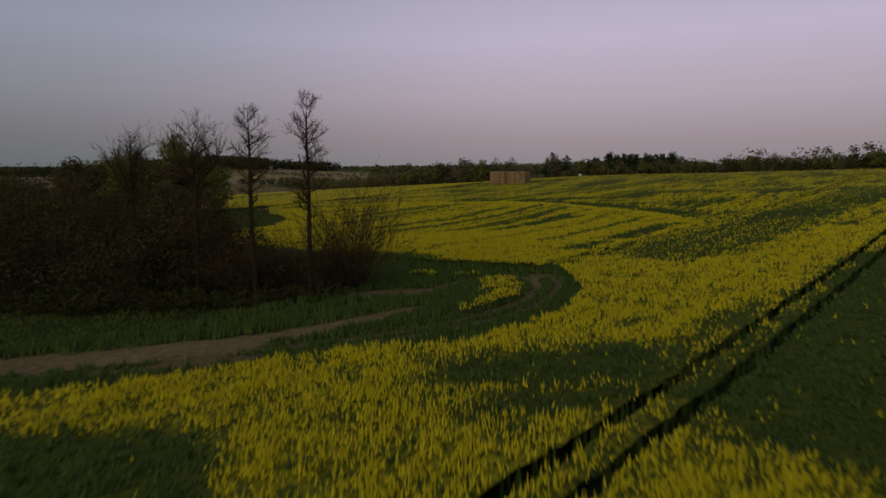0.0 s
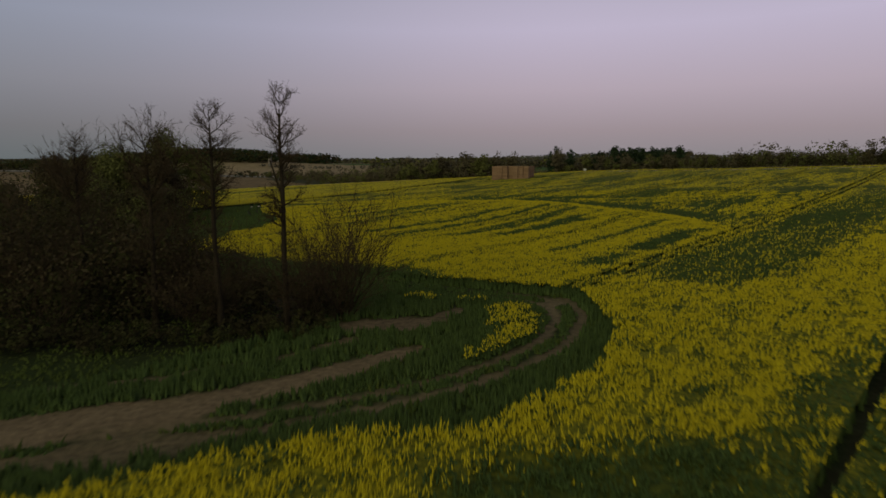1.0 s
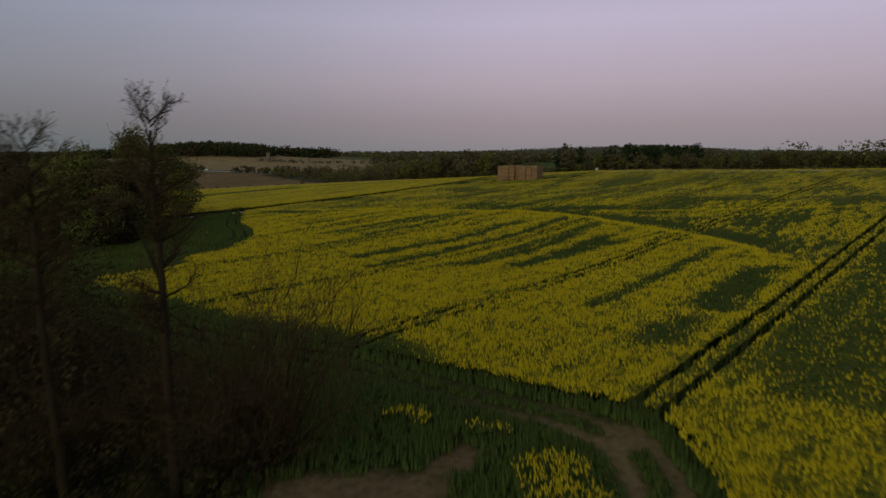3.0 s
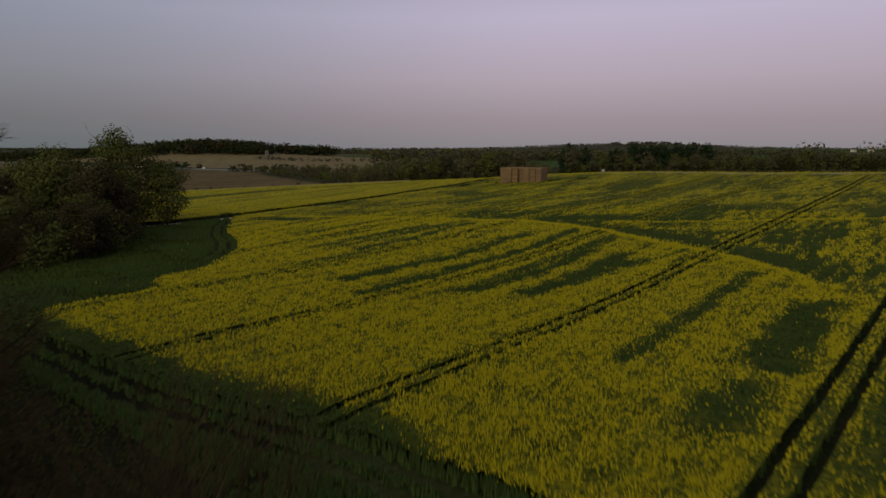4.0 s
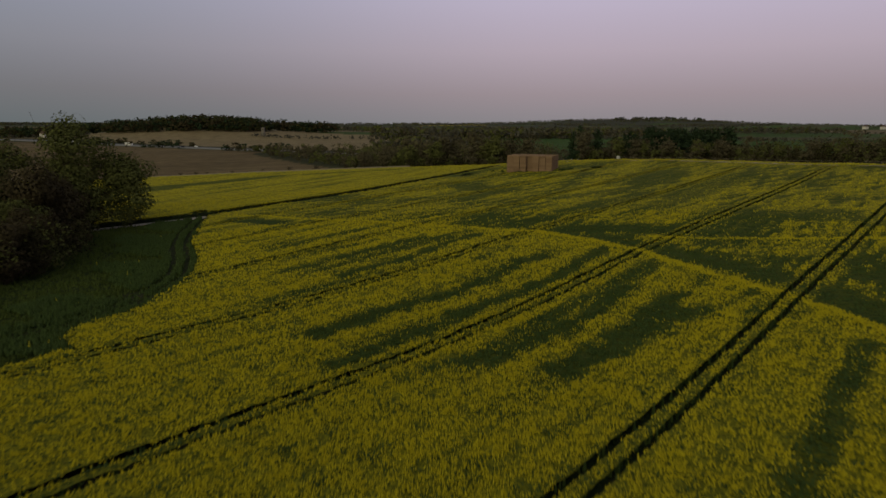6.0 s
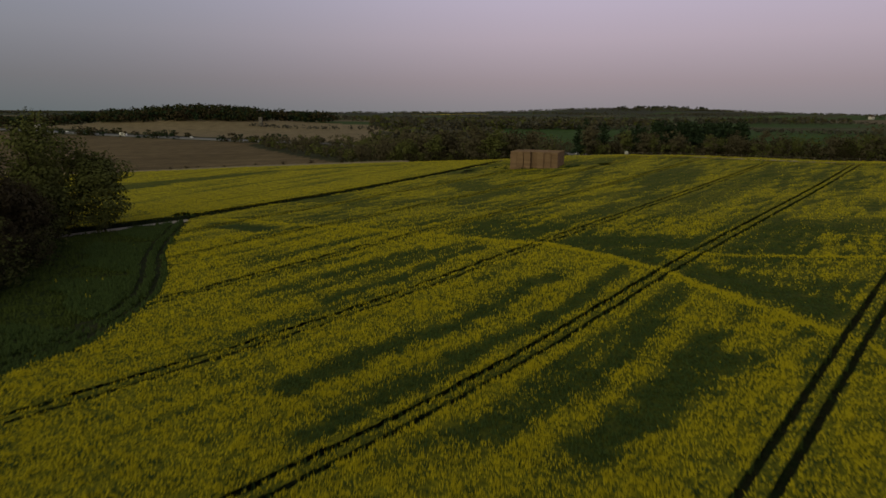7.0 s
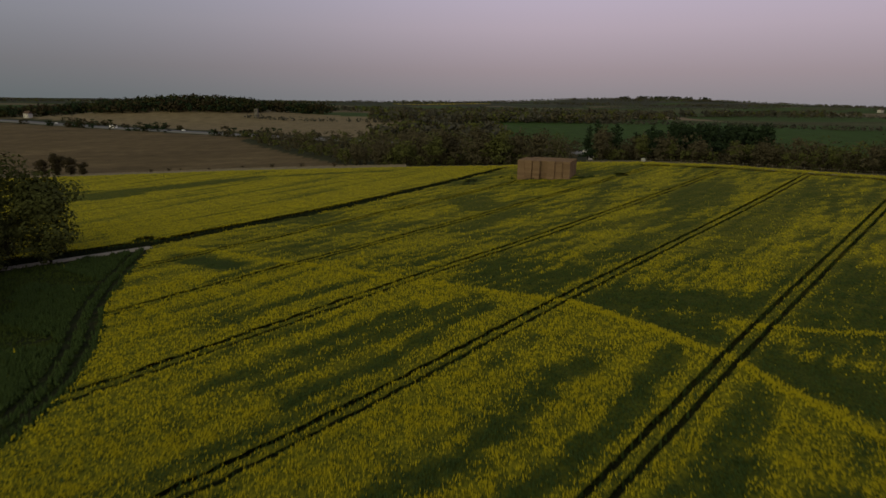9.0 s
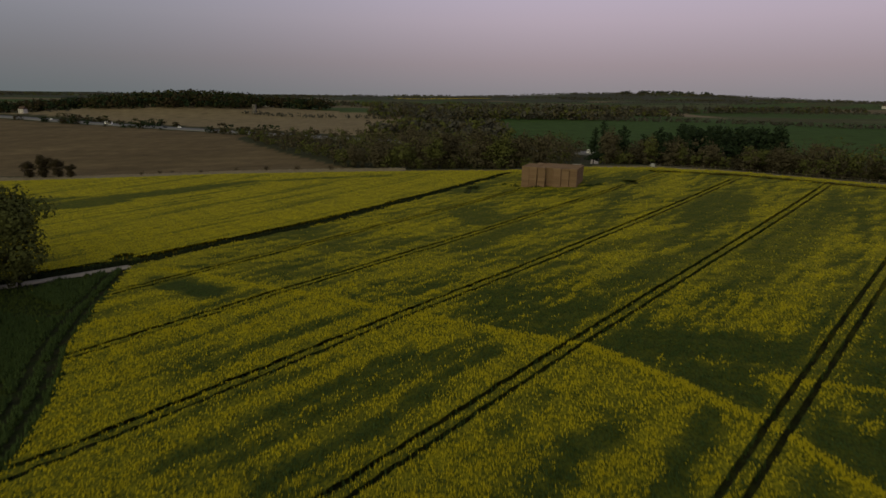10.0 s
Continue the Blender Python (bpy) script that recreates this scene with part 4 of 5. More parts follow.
for ob, x, y, turn, size in ((willow, -112, 214, 2.0, 0.85), (low_willow, -98, 190, 2.6, 1.05), (low_willow, -112, 236, 4.0, 1.0), (bud_willow, -104, 172, 3.0, 0.95),
                             (low_willow, -90, 160, 5.0, 0.7), (bud_willow, -78, 172, 4.4, 0.62), (bud_willow, -116, 190, 0.4, 1.1), (low_willow, -108, 150, 1.4, 0.8),
                             (bud_willow, -96, 138, 2.2, 0.7), (low_willow, -130, 225, 3.3, 1.1), (bud_willow, -75, 162, 5.4, 0.62), (low_willow, -81, 176, 0.9, 0.66), (bud_willow, -88, 197, 3.8, 0.8)):
    stand(copy_thing(ob, Matrix()), x, y, turn, size)

rs = np.random.RandomState(78)
for k in range(12):
    t = rs.uniform(0, 1)
    x, y = -78 - 22 * t + rs.uniform(-26, 1), 150 + 86 * t + rs.uniform(-4, 4)
    stand(copy_thing(scrubs[rs.choice(3)], Matrix()), x, y, rs.uniform(0, 6.28), rs.uniform(0.7, 1.25))

# belt of trees behind the crop
G_BELT = "tree belt behind the field"
belt = [leafy_tree("broadleaf_tree", 51, 12.5, 4.6, 0.08, M_WOODB, 760, 0.40, "brown budding broadleaf tree in the belt behind the field", G_BELT, 22, 1.35),
        leafy_tree("broadleaf_tree", 52, 11.0, 4.2, 0.06, M_WOODG, 780, 0.40, "broadleaf tree in fresh olive leaf in the belt behind the field", G_BELT, 22, 1.35),
        leafy_tree("broadleaf_tree", 53, 13.5, 3.4, 0.12, M_WOODB, 600, 0.36, "slim bare-looking broadleaf tree in the belt behind the field", G_BELT, 20, 1.35)]


def pine(seed, height, half, label):
    """A dark pine: straight trunk and tiers of drooping needle clumps."""
    r = np.random.RandomState(seed)
    root = new("pine_tree")
    trunk = [(0, 0, -0.3, 0, 0, height * 0.5, 0.26, 0.17), (0, 0, height * 0.5, 0.1, 0, height * 0.98, 0.17, 0.03)]
    part("trunk", tube_mesh("trunk", trunk, 6, M_BARK), root)
    blobs = []
    for t in np.linspace(0.22, 0.98, 15):
        w = half * (1.04 - t) ** 0.38 * r.uniform(0.6, 1.15)
        for _ in range(3):
            a, m = r.uniform(0, 6.283), r.uniform(0.2, 0.8)
            blobs.append((math.cos(a) * w * m, math.sin(a) * w * m, height * t, w * 0.62, w * 0.62, height * 0.045))
    part("crown", leaf_mesh("crown", blobs, 1300, 0.42, M_PINE, seed + 1), root)
    return tagged(root, label, "tree", G_BELT)


pines = [pine(61, 19, 4.4, "dark evergreen pine standing above the belt"), pine(62, 16, 3.8, "dark pointed evergreen in the belt behind the field")]
started = set()


def plant(ob, x, y, turn, size):
    if ob.name in started:
        ob = copy_thing(ob, Matrix())
    else:
        started.add(ob.name)
    return stand(ob, x, y, turn, size)


def wood_here(x, y):
    q, s = road_side(x, y), beyond(x, y)
    left = np.interp(y, (380, 400, 425, 520, 640, 700), (-20, -30, -42, -106, -186, -230))
    return (s > 14) & (q < -20) & (x > left) & ~(along(x, y, RAMP) < 12)


RAMP = ((50, 366), (62, 395), (82, 450), (100, 520), (112, 548))
rs = np.random.RandomState(88)
count = 0
while count < 160:
    x, y = (rs.uniform(60, 300) if count % 5 < 3 else rs.uniform(-140, 80)), rs.uniform(130, 520)
    s = float(beyond(x, y))
    if wood_here(x, y) and s < 44 + 40 * (x < 0) and (s > 20 or x > 40):
        v = rs.choice(3, p=(0.40, 0.36, 0.24))
        size = rs.uniform(0.8, 1.15) * float(np.interp(x, (-60, -10, 60, 100, 160, 190), (0.9, 1.3, 1.3, 0.85, 0.85, 1.05)))
        plant(belt[v], x, y, rs.uniform(0, 6.28), size)
        count += 1
rs = np.random.RandomState(87)
for k in range(44):
    x = 150 + 3.4 * k + rs.uniform(-1.5, 1.5)
    plant(belt[rs.choice(2)], x, float(np.interp(x, EDGE_X, EDGE_Y)) + rs.uniform(24, 40), rs.uniform(0, 6.28), rs.uniform(0.86, 1.0))
# two pines by the ramp, then the dark group further along
for x, y, v, size in ((72.5, 395, 0, 1.08), (69.5, 399, 0, 0.95), (81.5, 394, 1, 1.22), (75, 401, 0, 0.86)):
    plant(pines[v], x, y, x, size)
rs = np.random.RandomState(89)
for k in range(46):
    x = rs.choice((93, 98, 105, 109, 114, 119, 124, 129, 137, 143, 147)) + rs.normal(0, 1.3)
    y = 384 + rs.uniform(-14, 22)
    top = float(np.interp(x, (90, 97, 105, 115, 123, 135, 143, 148), (16.0, 17.0, 20.4, 18.6, 19.8, 18.6, 20.4, 19.6))) - rs.uniform(0, 2.2) - 0.045 * (y - 385)
    v = rs.choice(2)
    plant(pines[v], x, y, rs.uniform(0, 6.28), (top - float(ground_z(x, y))) / (19, 16)[v])


rs = np.random.RandomState(90)
deep = []
while len(deep) < 1000:
    x, y = rs.uniform(-230, 420), rs.uniform(130, 720)
    if wood_here(x, y) and float(beyond(x, y)) > 26:
        deep.append((x, y))
wood_stuff("woodland", "brown and olive spring woodland running down to the motorway", deep, 10.5, 91, 0.62, (M_WOODB, M_WOODG, M_WOODB), 120, lambda x: float(np.interp(x, (-200, -70, -10, 60, 120, 155), (0.8, 1.15, 1.6, 1.6, 1.35, 1.95))), 1.25)
skirt = []
while len(skirt) < 330:
    x, y = rs.uniform(-90, 270), rs.uniform(150, 430)
    if wood_here(x, y) and 11 < float(beyond(x, y)) < 30:
        skirt.append((x, y))
while len(skirt) < 500:
    x = rs.uniform(95, 300)
    skirt.append((x, float(np.interp(x, EDGE_X, EDGE_Y)) + rs.uniform(20, 46)))
wood_stuff("wood_edge", "dark growth along the edge of the wood", skirt, 5.4, 98, 0.36, (M_WOODB, M_SCRUB, M_WOODG), 120, lambda x: float(np.interp(x, (90, 150), (1.0, 1.75))), 1.2)

# woods and hedges out to the skyline
far = []
rs = np.random.RandomState(92)


def grove(cx, cy, rx, ry, n, store):
    for _ in range(n):
        a, m = rs.uniform(0, 6.283), math.sqrt(rs.uniform(0, 1))
        store.append((cx + rx * m * math.cos(a), cy + ry * m * math.sin(a)))


def hedge(x0, y0, x1, y1, step, store):
    n = int(math.hypot(x1 - x0, y1 - y0) / step)
    for k in range(n):
        if rs.uniform() < 0.8:
            store.append((x0 + (x1 - x0) * k / n + rs.normal(0, 1.5), y0 + (y1 - y0) * k / n + rs.normal(0, 1.5)))


hill_wood = []
grove(-430, 1060, 135, 60, 380, hill_wood)
grove(-640, 1085, 110, 35, 150, hill_wood)
grove(-820, 1100, 120, 30, 120, hill_wood)
grove(-255, 1120, 60, 30, 80, hill_wood)
wood_stuff("hill_wood", "dark rounded wood on the hill across the motorway", hill_wood, 19, 93, 1.7, (M_PINE, M_BROWN, M_OLIVE), 64, wide=1.6)
hedges = []
hedge(-900, 1040, -560, 1010, 7, hedges)
hedge(-300, 990, -80, 945, 4, hedges)
hedge(90, 980, 900, 560, 2.0, hedges)
hedge(-100, 1420, 900, 1160, 3.5, hedges)
grove(-10, 740, 75, 90, 150, far)
grove(120, 960, 130, 40, 160, far)
grove(20, 1200, 160, 60, 160, far)
grove(-10, 1010, 110, 90, 220, far)
grove(-40, 1500, 300, 90, 220, far)
grove(620, 1290, 190, 30, 110, far)
for _ in range(34):
    a, b, c = rs.uniform(-2400, 2400), rs.uniform(1500, 4200), rs.uniform(250, 700)
    hedge(a, b, a + c, b + rs.normal(0, 60), 6, hedges)
for k in range(34):
    grove(-3000 + 6000 * (k + rs.uniform(0, 1)) / 34, rs.uniform(2600, 4600), rs.uniform(200, 420), rs.uniform(30, 70), 60, far)
grove(1400, 4250, 620, 90, 330, far)
grove(330, 1290, 150, 40, 150, far)
grove(250, 1080, 120, 25, 90, far)
crest = []
for a, n in ((1190, 10), (1330, 14), (1420, 22), (1480, 12), (1560, 20), (1640, 8), (1780, 12)):
    grove(a, 4330 + rs.uniform(-60, 60), 40, 20, n, crest)
road_bushes = []
for _ in range(120):
    x = rs.uniform(-560, -105)
    if math.sin(x * 0.05) + 0.5 * math.sin(x * 0.13) > -0.3:
        road_bushes.append((x, 603 - 0.545 * x + rs.choice((-22, 24)) + rs.normal(0, 4)))
wood_stuff("roadside_bushes", "dark bushes along the motorway verge", road_bushes, 8, 95, 0.8, (M_BROWN, M_OLIVE, M_PINE), 90, wide=1.7)
# distance haze put into the far woods' colour: greyer, bluer, low in contrast
M_HAZY_WOOD = varied("hazy_far_wood", ((0.046, 0.047, 0.036), (0.058, 0.058, 0.045), (0.072, 0.070, 0.055)), 0.95, scale=0.02, mixed=0.8)
wood_stuff("distant_woods", "distant woods along the skyline", far, 13, 94, 2.2, (M_HAZY_WOOD, M_WOODG, M_HAZY_WOOD, M_WOODB), 24, wide=1.5)
wood_stuff("distant_hedges", "thin dark hedgerows between distant fields", hedges, 6.0, 96, 1.4, (M_HAZY_WOOD,), 12, wide=1.6)
wood_stuff("crest_trees", "tall dark trees along the far hill's crest", crest, 24, 97, 4.5, (M_HAZY_WOOD, M_PINE), 24)

# ======== straw stack on the crest ========


def rounded_box(name, sx, sy, sz, bevel, material, rough=0.0, seed=1):
    bm = bmesh.new()
    bmesh.ops.create_cube(bm, size=1.0)
    bmesh.ops.scale(bm, vec=(sx, sy, sz), verts=bm.verts)
    bmesh.ops.bevel(bm, geom=bm.edges[:], offset=bevel, segments=1, affect="EDGES")
    r = random.Random(seed)
    for v in bm.verts:
        v.co += Vector((r.uniform(-rough, rough), r.uniform(-rough, rough), r.uniform(-rough, rough)))
    me = bpy.data.meshes.new(name)
    bm.to_mesh(me)
    bm.free()
    me.materials.append(material)
    return me


stack = new("straw_stack")
ST_TURN = radians(-21.0)
bale_mesh = [rounded_box("bale", 2.58, 1.2, 0.88, 0.07, M_STRAW, 0.03, k) for k in range(4)]
rs = np.random.RandomState(101)
COLS, ROWS_D, TIERS = 7, 12, 9
# each column of bales is set forward or back a little, with two open slots between columns on the near face
setback = {0: 0.0, 1: 0.10, 2: -0.25, 3: 1.3, 4: 0.0, 5: 0.55, 6: 0.95}
ux, uy = Vector((math.cos(ST_TURN), math.sin(ST_TURN), 0)), Vector((-math.sin(ST_TURN), math.cos(ST_TURN), 0))
corner = Vector((24.6, 311.8, 0.0))
floor_z = min(float(ground_z(24.6, 311.8)), float(ground_z(39.5, 306.5)), float(ground_z(30, 318))) - 0.1
for c in range(COLS):
    slot = 0.28 if c >= 2 else 0.0
    for d in range(ROWS_D):
        for t in range(TIERS):
            shell = c in (0, COLS - 1) or d in (0, ROWS_D - 1) or t == TIERS - 1
            if not shell:
                continue
            if t == TIERS - 1 and (c == 0 and d > 8):
                continue
            front = setback[c] if d == 0 else 0.0
            at = corner + ux * (1.2 + 2.60 * c + slot + rs.normal(0, 0.03)) + uy * (0.6 + 1.22 * d + front + rs.normal(0, 0.04))
            bale = part("bale", bale_mesh[rs.choice(4)], stack)
            bale.matrix_basis = Matrix.LocRotScale((at.x, at.y, floor_z + 0.44 + 0.89 * t + rs.uniform(-0.02, 0.02)), Euler((rs.normal(0, 0.008), rs.normal(0, 0.008), ST_TURN + rs.normal(0, 0.012))), None)
tagged(stack, "large square stack of brown straw bales standing in the rapeseed", "straw stack")

# dark weeds round the foot of the stack
M_WEED = varied("weeds", ((0.012, 0.022, 0.008), (0.022, 0.036, 0.012), (0.034, 0.052, 0.016)), 0.9, scale=0.8)
weeds = Pile()
for cx, cy, rx, ry, n in ((46.5, 307, 2.6, 3.0, 260), (50.5, 309, 2.4, 1.2, 120), (22.6, 314, 1.6, 3.0, 160), (19.5, 318, 1.6, 1.6, 90), (30, 309.4, 6, 0.8, 160)):
    a, m = np.random.uniform(0, 6.283, n), np.sqrt(np.random.uniform(0, 1, n))
    x, y = cx + rx * m * np.cos(a), cy + ry * m * np.sin(a)
    z = ground_z(x, y)
    weeds.put(*cones(np.stack([x, y, z], 1), np.stack([x, y, z + np.random.uniform(1.1, 2.0, n) * (1.1 - 0.5 * m)], 1), np.random.uniform(0.2, 0.4, n)), 0)
tagged(new("weeds", weeds.mesh("weeds", (M_WEED,))), "dark green weeds grown up round the straw stack", "weeds", kind="stuff")

# ======== lanes and the motorway ========


def ribbon(name, line, half, lift, material, label, category, steps=4.0):
    """A strip laid over the ground along a line, with a low raised body."""
    pts = []
    for (x0, y0), (x1, y1) in zip(line, line[1:]):
        n = max(1, int(math.hypot(x1 - x0, y1 - y0) / steps))
        pts += [(x0 + (x1 - x0) * k / n, y0 + (y1 - y0) * k / n) for k in range(n)]
    pts.append(line[-1])
    p = np.array(pts)
    d = np.gradient(p, axis=0)
    d /= np.linalg.norm(d, axis=1)[:, None]
    nrm = np.stack([-d[:, 1], d[:, 0]], 1)
    zc = ground_z(p[:, 0], p[:, 1])
    rows = []
    for o, dz in ((-half, -0.6), (-half, 0), (-half * 0.33, 0.04), (half * 0.33, 0.04), (half, 0), (half, -0.6)):
        q = p + nrm * o
        rows.append(np.concatenate([q, (np.maximum(zc, ground_z(q[:, 0], q[:, 1])) + lift + dz)[:, None]], 1))
    co = np.stack(rows, 1)
    r, k = co.shape[:2]
    i = (np.arange(r - 1)[:, None] * k + np.arange(k - 1)[None, :]).ravel()
    me = bpy.data.meshes.new(name)
    mesh_arrays(me, co.reshape(-1, 3), np.stack([i, i + k, i + k + 1, i + 1], 1))
    me.materials.append(material)
    return tagged(new(name, me), label, category, kind="structure")


M_ASPHALT = varied("asphalt", ((0.10, 0.10, 0.105), (0.13, 0.13, 0.135), (0.16, 0.158, 0.16)), 0.8, "noise", 0.6)
M_LANE = varied("pale_lane", ((0.20, 0.17, 0.14), (0.27, 0.235, 0.20), (0.34, 0.30, 0.26)), 0.95, "noise", 0.8, bump=0.4)
M_WHITE = varied("white_paint", ((0.55, 0.56, 0.57), (0.68, 0.68, 0.68), (0.75, 0.75, 0.74)), 0.5, "noise", 1.0)
M_GLASS, *_ = shader("dark_glass", (0.015, 0.018, 0.02), 0.15)
M_TYRE, *_ = shader("tyre", (0.02, 0.02, 0.02), 0.8)
M_WOOD = varied("weathered_post", ((0.10, 0.085, 0.065), (0.15, 0.125, 0.095), (0.19, 0.165, 0.13)), 0.95, "object", 4.0)
ROAD = [(x, 603 - 0.545 * x) for x in (-1500, -900, -500, -200, 0, 200, 500)]
ribbon("road", ROAD, 13.0, 0.5, M_ASPHALT, "grey motorway crossing the valley", "road", 12.0)
ribbon("lane_concrete", FAR_TRACK[:5], 1.35, 0.10, M_LANE, "pale concrete farm lane beside the ditch", "lane", 2.0)
ribbon("lane_ramp", RAMP, 2.4, 0.15, M_LANE, "grey lane climbing to the motorway bridge", "lane", 4.0)
ribbon("lane_edge", [(x, float(np.interp(x, EDGE_X, EDGE_Y)) + 3.0) for x in (56, 78, 99, 113, 129, 150, 176, 230)], 1.6, 0.12, M_LANE, "pale dirt track along the back of the field", "lane", 3.0)

# low ditch growth along the far track, darkened for the crop's shaded side
pile = Pile()
n = 5200
t = np.random.uniform(0, 1, n)
A = np.array(FAR_TRACK, float)
lens = np.linalg.norm(A[1:] - A[:-1], axis=1)
seg = np.random.choice(len(lens), n, p=lens / lens.sum())
dirs = (A[1:] - A[:-1]) / lens[:, None]
q = A[seg] + (A[seg + 1] - A[seg]) * t[:, None]
nr = np.stack([-dirs[seg, 1], dirs[seg, 0]], 1)
off = np.where(seg < 3, np.random.uniform(1.7, 3.6, n), np.random.uniform(-1.0, 2.6, n))
q = q + nr * off[:, None]
z = ground_z(q[:, 0], q[:, 1])
M_DITCH_SHADE = varied("ditch_growth", ((0.008, 0.012, 0.005), (0.014, 0.020, 0.008), (0.022, 0.028, 0.012)), 0.9, scale=0.5)
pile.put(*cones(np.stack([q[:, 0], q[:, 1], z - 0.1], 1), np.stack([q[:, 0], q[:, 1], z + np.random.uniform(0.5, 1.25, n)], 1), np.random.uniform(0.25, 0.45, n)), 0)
tagged(new("ditch_growth", pile.mesh("ditch_growth", (M_DITCH_SHADE,))), "overgrown ditch between the two crops, darkened for crop shade", "ditch", kind="stuff")

# hedge and pale dead grass at the foot of the ploughed field
M_DEAD = varied("dead_grass", ((0.16, 0.13, 0.085), (0.22, 0.18, 0.12), (0.28, 0.24, 0.17)), 0.95, scale=0.3)
x = np.random.uniform(-330, -20, 9000)
y = np.interp(x, EDGE_X, EDGE_Y) + np.random.uniform(4, 15, len(x))
z = ground_z(x, y)
pile = Pile()
pile.put(*cones(np.stack([x, y, z - 0.1], 1), np.stack([x, y, z + np.random.uniform(0.4, 1.1, len(x))], 1), np.random.uniform(0.3, 0.6, len(x))), 0)
tagged(new("dead_grass", pile.mesh("dead_grass", (M_DEAD,))), "pale dead grass strip along the field edge", "grass", kind="stuff")
rs = np.random.RandomState(111)
for x, size in ((-207, 0.46), (-199, 0.60), (-191, 0.50), (-184, 0.36)):
    tagged(stand(copy_thing(bud_willow, Matrix()), x, float(np.interp(x, EDGE_X, EDGE_Y)) + rs.uniform(9, 14), rs.uniform(0, 6), size), "brown budding bush at the foot of the ploughed field", "bush", "bushes by the ploughed field")
for x, s in ((-150, 0.35), (-143, 0.35), (-120, 0.3), (-88, 0.45), (-72, 0.45), (-55, 0.45), (-136, 0.3), (-104, 0.32)):
    stand(copy_thing(scrubs[2], Matrix()), x, float(np.interp(x, EDGE_X, EDGE_Y)) + rs.uniform(10, 16), rs.uniform(0, 6), s)

# ======== fence along the back track ========
post_mesh = rounded_box("post", 0.14, 0.14, 1.35, 0.02, M_WOOD, 0.01)
fence = new("fence")
rail_line = []
for x in np.arange(80, 190, 3.2):
    y = float(np.interp(x, EDGE_X, EDGE_Y)) + 7.5
    z = float(ground_z(x, y))
    ob = part("post", post_mesh, fence)
    ob.matrix_basis = Matrix.Translation((x, y, z + 0.55))
    rail_line.append((x, y, z))
for h in (0.5, 1.05):
    segs = [(*a[:2], a[2] + h, *b[:2], b[2] + h, 0.03, 0.03) for a, b in zip(rail_line, rail_line[1:])]
    part("rail", tube_mesh("rail", segs, 4, M_WOOD), fence)
tagged(fence, "weathered wooden post fence along the back track", "fence")

# white tank on its pallet by the field edge
M_CAGE, *_ = shader("galvanised_steel", (0.35, 0.36, 0.37), 0.45)
M_TANK = varied("tank_plastic", ((0.26, 0.26, 0.25), (0.32, 0.32, 0.31), (0.38, 0.38, 0.36)), 0.6, "noise", 2.0)
tank = new("liquid_tank")
tank.location = (78.5, 341.0, float(ground_z(78.5, 341.0)) + 0.65)
part("bottle", rounded_box("bottle", 1.3, 1.2, 1.3, 0.18, M_TANK), tank).location = (0, 0, 0.95)
part("pallet", rounded_box("pallet", 1.6, 1.45, 0.18, 0.02, M_WOOD), tank).location = (0, 0, 0.09)
for k, (a, b) in enumerate(((-0.76, -0.69), (0.76, -0.69), (-0.76, 0.69), (0.76, 0.69))):
    part("cage_post", tube_mesh("cage_post", [(a, b, 0.1, a, b, 1.75, 0.025, 0.025)], 5, M_CAGE), tank)
part("lid", tube_mesh("lid", [(0, 0, 1.68, 0, 0, 1.78, 0.16, 0.15)], 10, M_CAGE), tank)
tagged(tank, "white plastic liquid tank in a steel cage at the crop edge", "tank")


# ======== vehicles on the motorway ========


def vehicle(kind, length, width, height, paint, label, bonnet):
    root = new(kind)
    bm = bmesh.new()
    prof = [(-length / 2, 0.35), (length / 2, 0.35), (length / 2, 0.35 + height * (0.35 if bonnet else 0.8)), (length / 2 - bonnet, 0.35 + height * (0.42 if bonnet else 0.9)),
            (length / 2 - bonnet * 1.45 - 0.1, 0.35 + height * 0.95), (-length / 2 + 0.35, 0.35 + height), (-length / 2, 0.35 + height * 0.6)]
    side = [[bm.verts.new((a, s * width / 2, b)) for a, b in prof] for s in (-1, 1)]
    bm.faces.new(side[0])
    bm.faces.new(list(reversed(side[1])))
    for k in range(len(prof)):
        j = (k + 1) % len(prof)
        bm.faces.new((side[0][k], side[1][k], side[1][j], side[0][j]))
    bmesh.ops.recalc_face_normals(bm, faces=bm.faces[:])
    bmesh.ops.bevel(bm, geom=bm.edges[:], offset=0.08, segments=1, affect="EDGES")
    me = bpy.data.meshes.new("body")
    bm.to_mesh(me)
    bm.free()
    me.materials.append(paint)
    part("body", me, root)
    for s in (-1, 1):
        g = part("window", rounded_box("window", length * 0.55, 0.05, height * 0.26, 0.01, M_GLASS), root, "dark side windows")
        g.location = (-length * 0.08, s * (width / 2 + 0.01), 0.35 + height * 0.72)
        for a in (-0.32, 0.32):
            part("wheel", tube_mesh("wheel", [(a * length, s * (width / 2 - 0.2), 0.34, a * length, s * (width / 2 + 0.02), 0.34, 0.34, 0.34)], 12, M_TYRE), root)
    return tagged(root, label, kind, "motorway traffic")


def on_road(ob, x, lane):
    z = float(ground_z(x, 603 - 0.545 * x)) + 0.56
    ob.matrix_basis = Matrix.LocRotScale((x + lane * 0.478, 603 - 0.545 * x + lane * 0.878, z), Euler((0, 0, math.atan2(-0.545, 1))), None)
    return ob


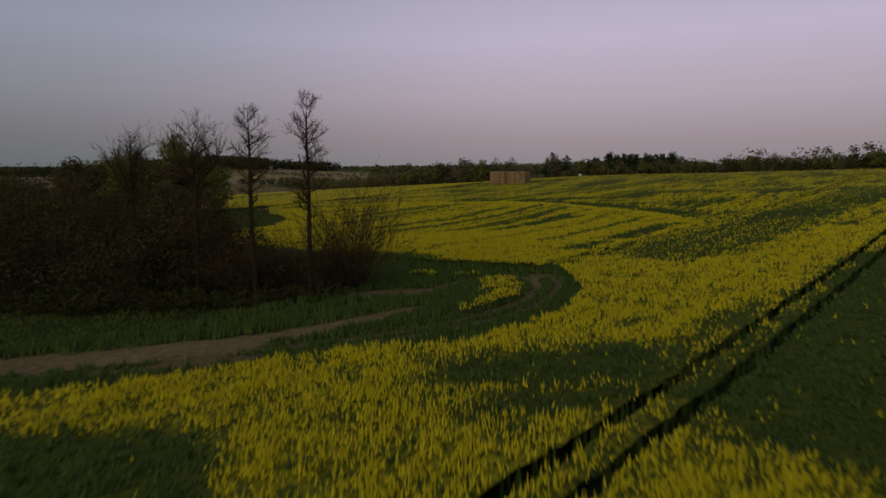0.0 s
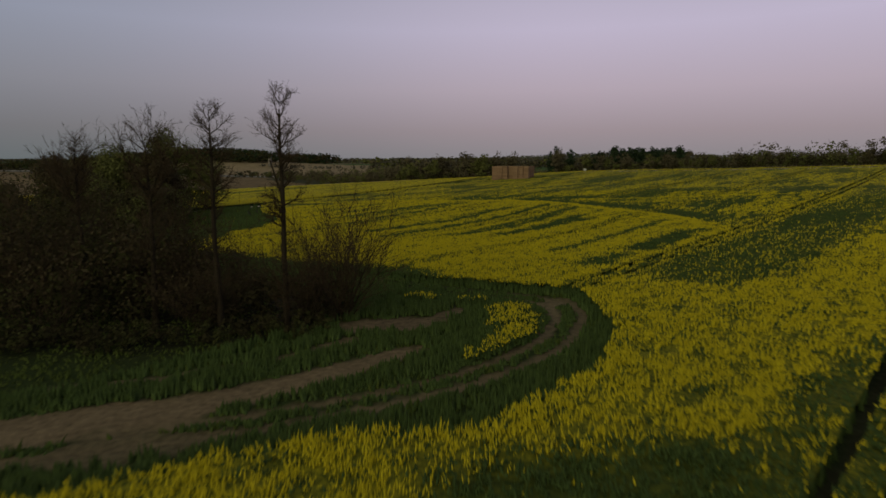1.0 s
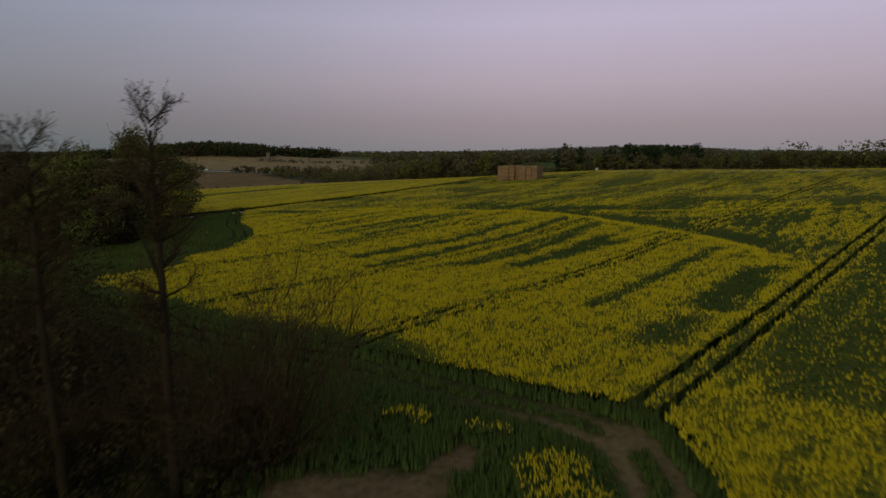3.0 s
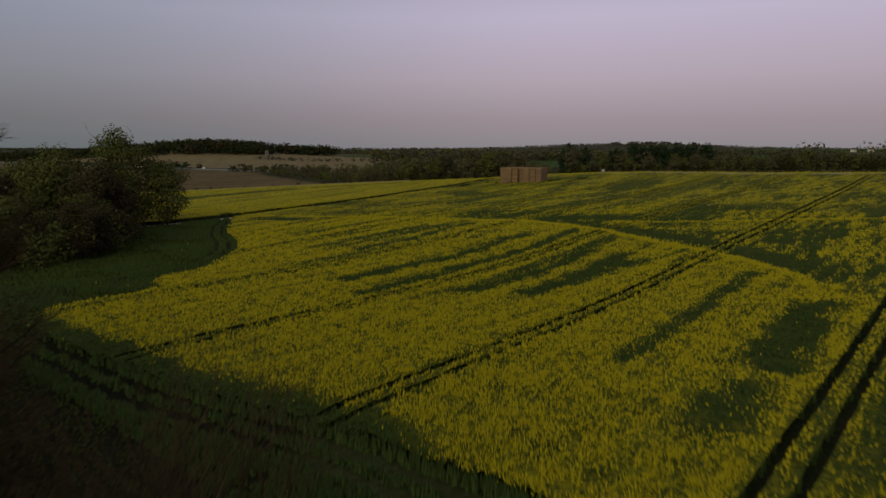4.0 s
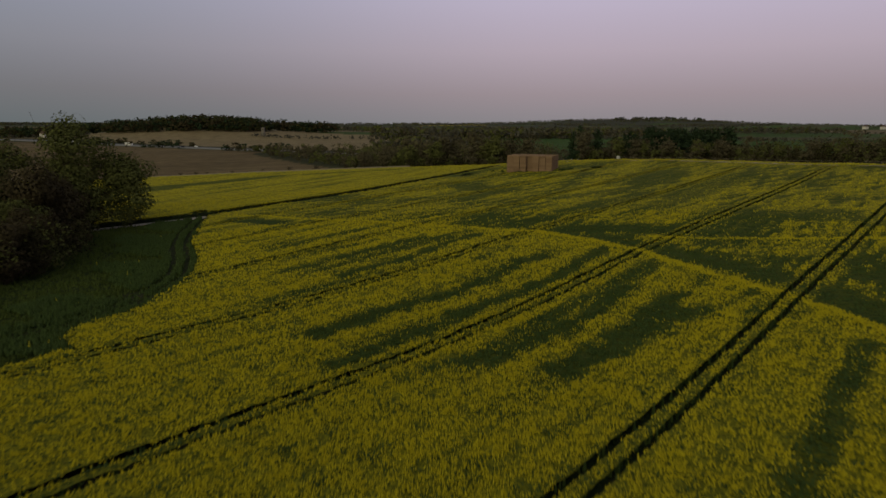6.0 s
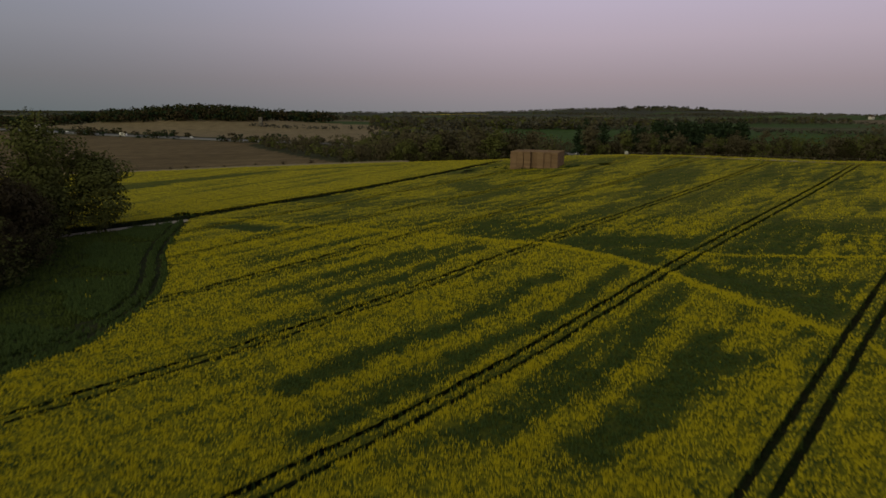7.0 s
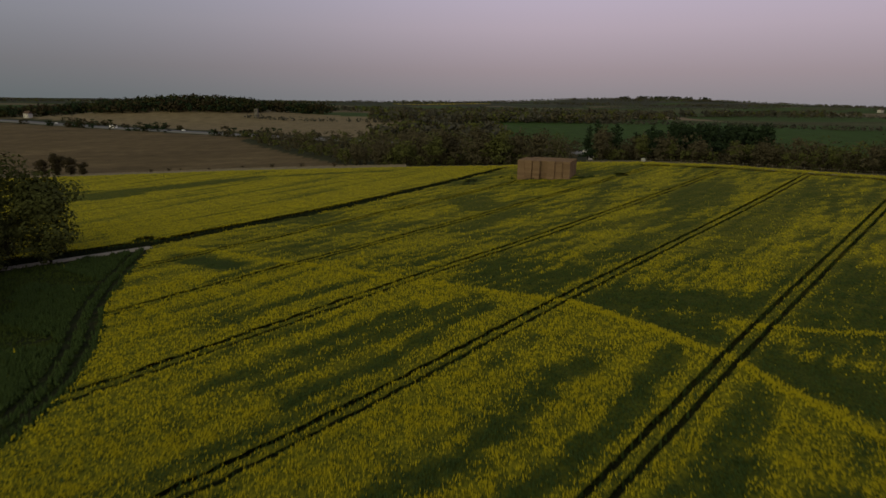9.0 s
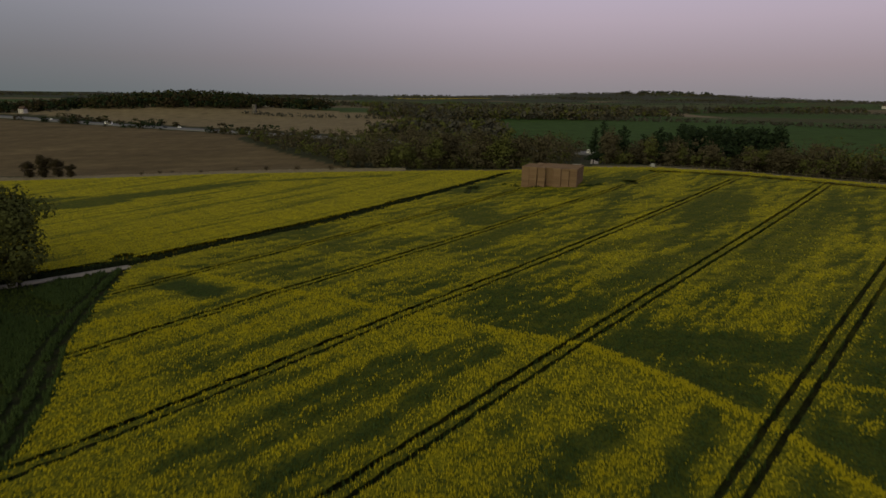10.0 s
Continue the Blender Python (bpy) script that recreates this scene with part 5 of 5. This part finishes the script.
M_DARKCAR, *_ = shader("dark_car_paint", (0.03, 0.035, 0.045), 0.35)
coach = on_road(vehicle("coach", 12.0, 2.5, 3.1, M_WHITE, "white coach driving on the motorway", 0.0), -398, -6)
car = on_road(vehicle("car", 4.4, 1.8, 1.35, M_WHITE, "white car on the motorway", 1.1), -345, -6)
dark = on_road(vehicle("car", 4.4, 1.8, 1.35, M_DARKCAR, "dark car on the motorway", 1.1), -312, -3)
on_road(copy_thing(car, Matrix()), -200, -6)
on_road(copy_thing(car, Matrix()), -300, 5)
on_road(copy_thing(dark, Matrix()), -452, 5)
van = on_road(vehicle("van", 5.9, 2.0, 2.3, M_WHITE, "white van on the motorway", 0.9), 104, -5)
on_road(copy_thing(car, Matrix()), -520, 4)


# ======== houses and the church tower on the skyline ========
M_RENDER = varied("pale_render", ((0.36, 0.34, 0.31), (0.44, 0.42, 0.39), (0.50, 0.48, 0.45)), 0.9, "noise", 0.5)
M_ROOF = varied("roof_tile", ((0.05, 0.04, 0.035), (0.075, 0.055, 0.045), (0.10, 0.07, 0.055)), 0.9, "noise", 1.0)
M_STONE = varied("church_stone", ((0.085, 0.078, 0.068), (0.115, 0.105, 0.092), (0.145, 0.133, 0.117)), 0.95, "noise", 0.6)


def house(x, y, turn, w, d, h):
    root = new("house")
    body = part("wall", rounded_box("wall", w, d, h, 0.05, M_RENDER), root)
    body.location = (0, 0, h / 2)
    bm = bmesh.new()
    e = 0.5
    v = [bm.verts.new(c) for c in ((-w / 2 - e, -d / 2 - e, 0), (w / 2 + e, -d / 2 - e, 0), (w / 2 + e, d / 2 + e, 0), (-w / 2 - e, d / 2 + e, 0), (-w / 2 - e, 0, d * 0.45), (w / 2 + e, 0, d * 0.45))]
    for f in ((0, 1, 5, 4), (2, 3, 4, 5), (0, 4, 3), (1, 2, 5), (3, 2, 1, 0)):
        bm.faces.new([v[k] for k in f])
    me = bpy.data.meshes.new("roof")
    bm.to_mesh(me)
    bm.free()
    me.materials.append(M_ROOF)
    part("roof", me, root, "dark tiled roof").location = (0, 0, h)
    part("chimney", rounded_box("chimney", 0.9, 0.7, 2.2, 0.03, M_ROOF), root).location = (w * 0.35, 0, h + d * 0.45)
    for a in (-0.28, 0.28):
        for b in (0.28, 0.74):
            part("window", rounded_box("window", 1.3, 0.1, 1.3, 0.02, M_GLASS), root).location = (a * w, -d / 2 - 0.04, h * b)
    tagged(root, "pale rendered farmhouse with a dark roof on the skyline", "house", "skyline houses")
    root.matrix_basis = Matrix.LocRotScale((x, y, float(ground_z(x, y)) - 0.3), Euler((0, 0, turn)), None)


for x, y, t, w in ((985, 1500, 0.5, 13), (1020, 1490, 0.4, 12), (-640, 1012, -0.2, 9), (-310, 1150, 0.1, 12)):
    house(x, y, t, w, 8, 6.5)
church = new("church_tower")
part("tower", rounded_box("tower", 6, 6, 17, 0.1, M_STONE), church).location = (0, 0, 8.5)
part("parapet", rounded_box("parapet", 6.6, 6.6, 1.0, 0.1, M_STONE), church).location = (0, 0, 17.2)
part("belfry_opening", rounded_box("belfry_opening", 1.6, 0.2, 3.0, 0.1, M_GLASS), church).location = (0, -3.0, 13.5)
church.location = (-288, 1000, float(ground_z(-288, 1000)) - 0.4)
church.scale = (0.8, 0.8, 0.72)
tagged(church, "grey stone church tower among distant trees", "church tower")
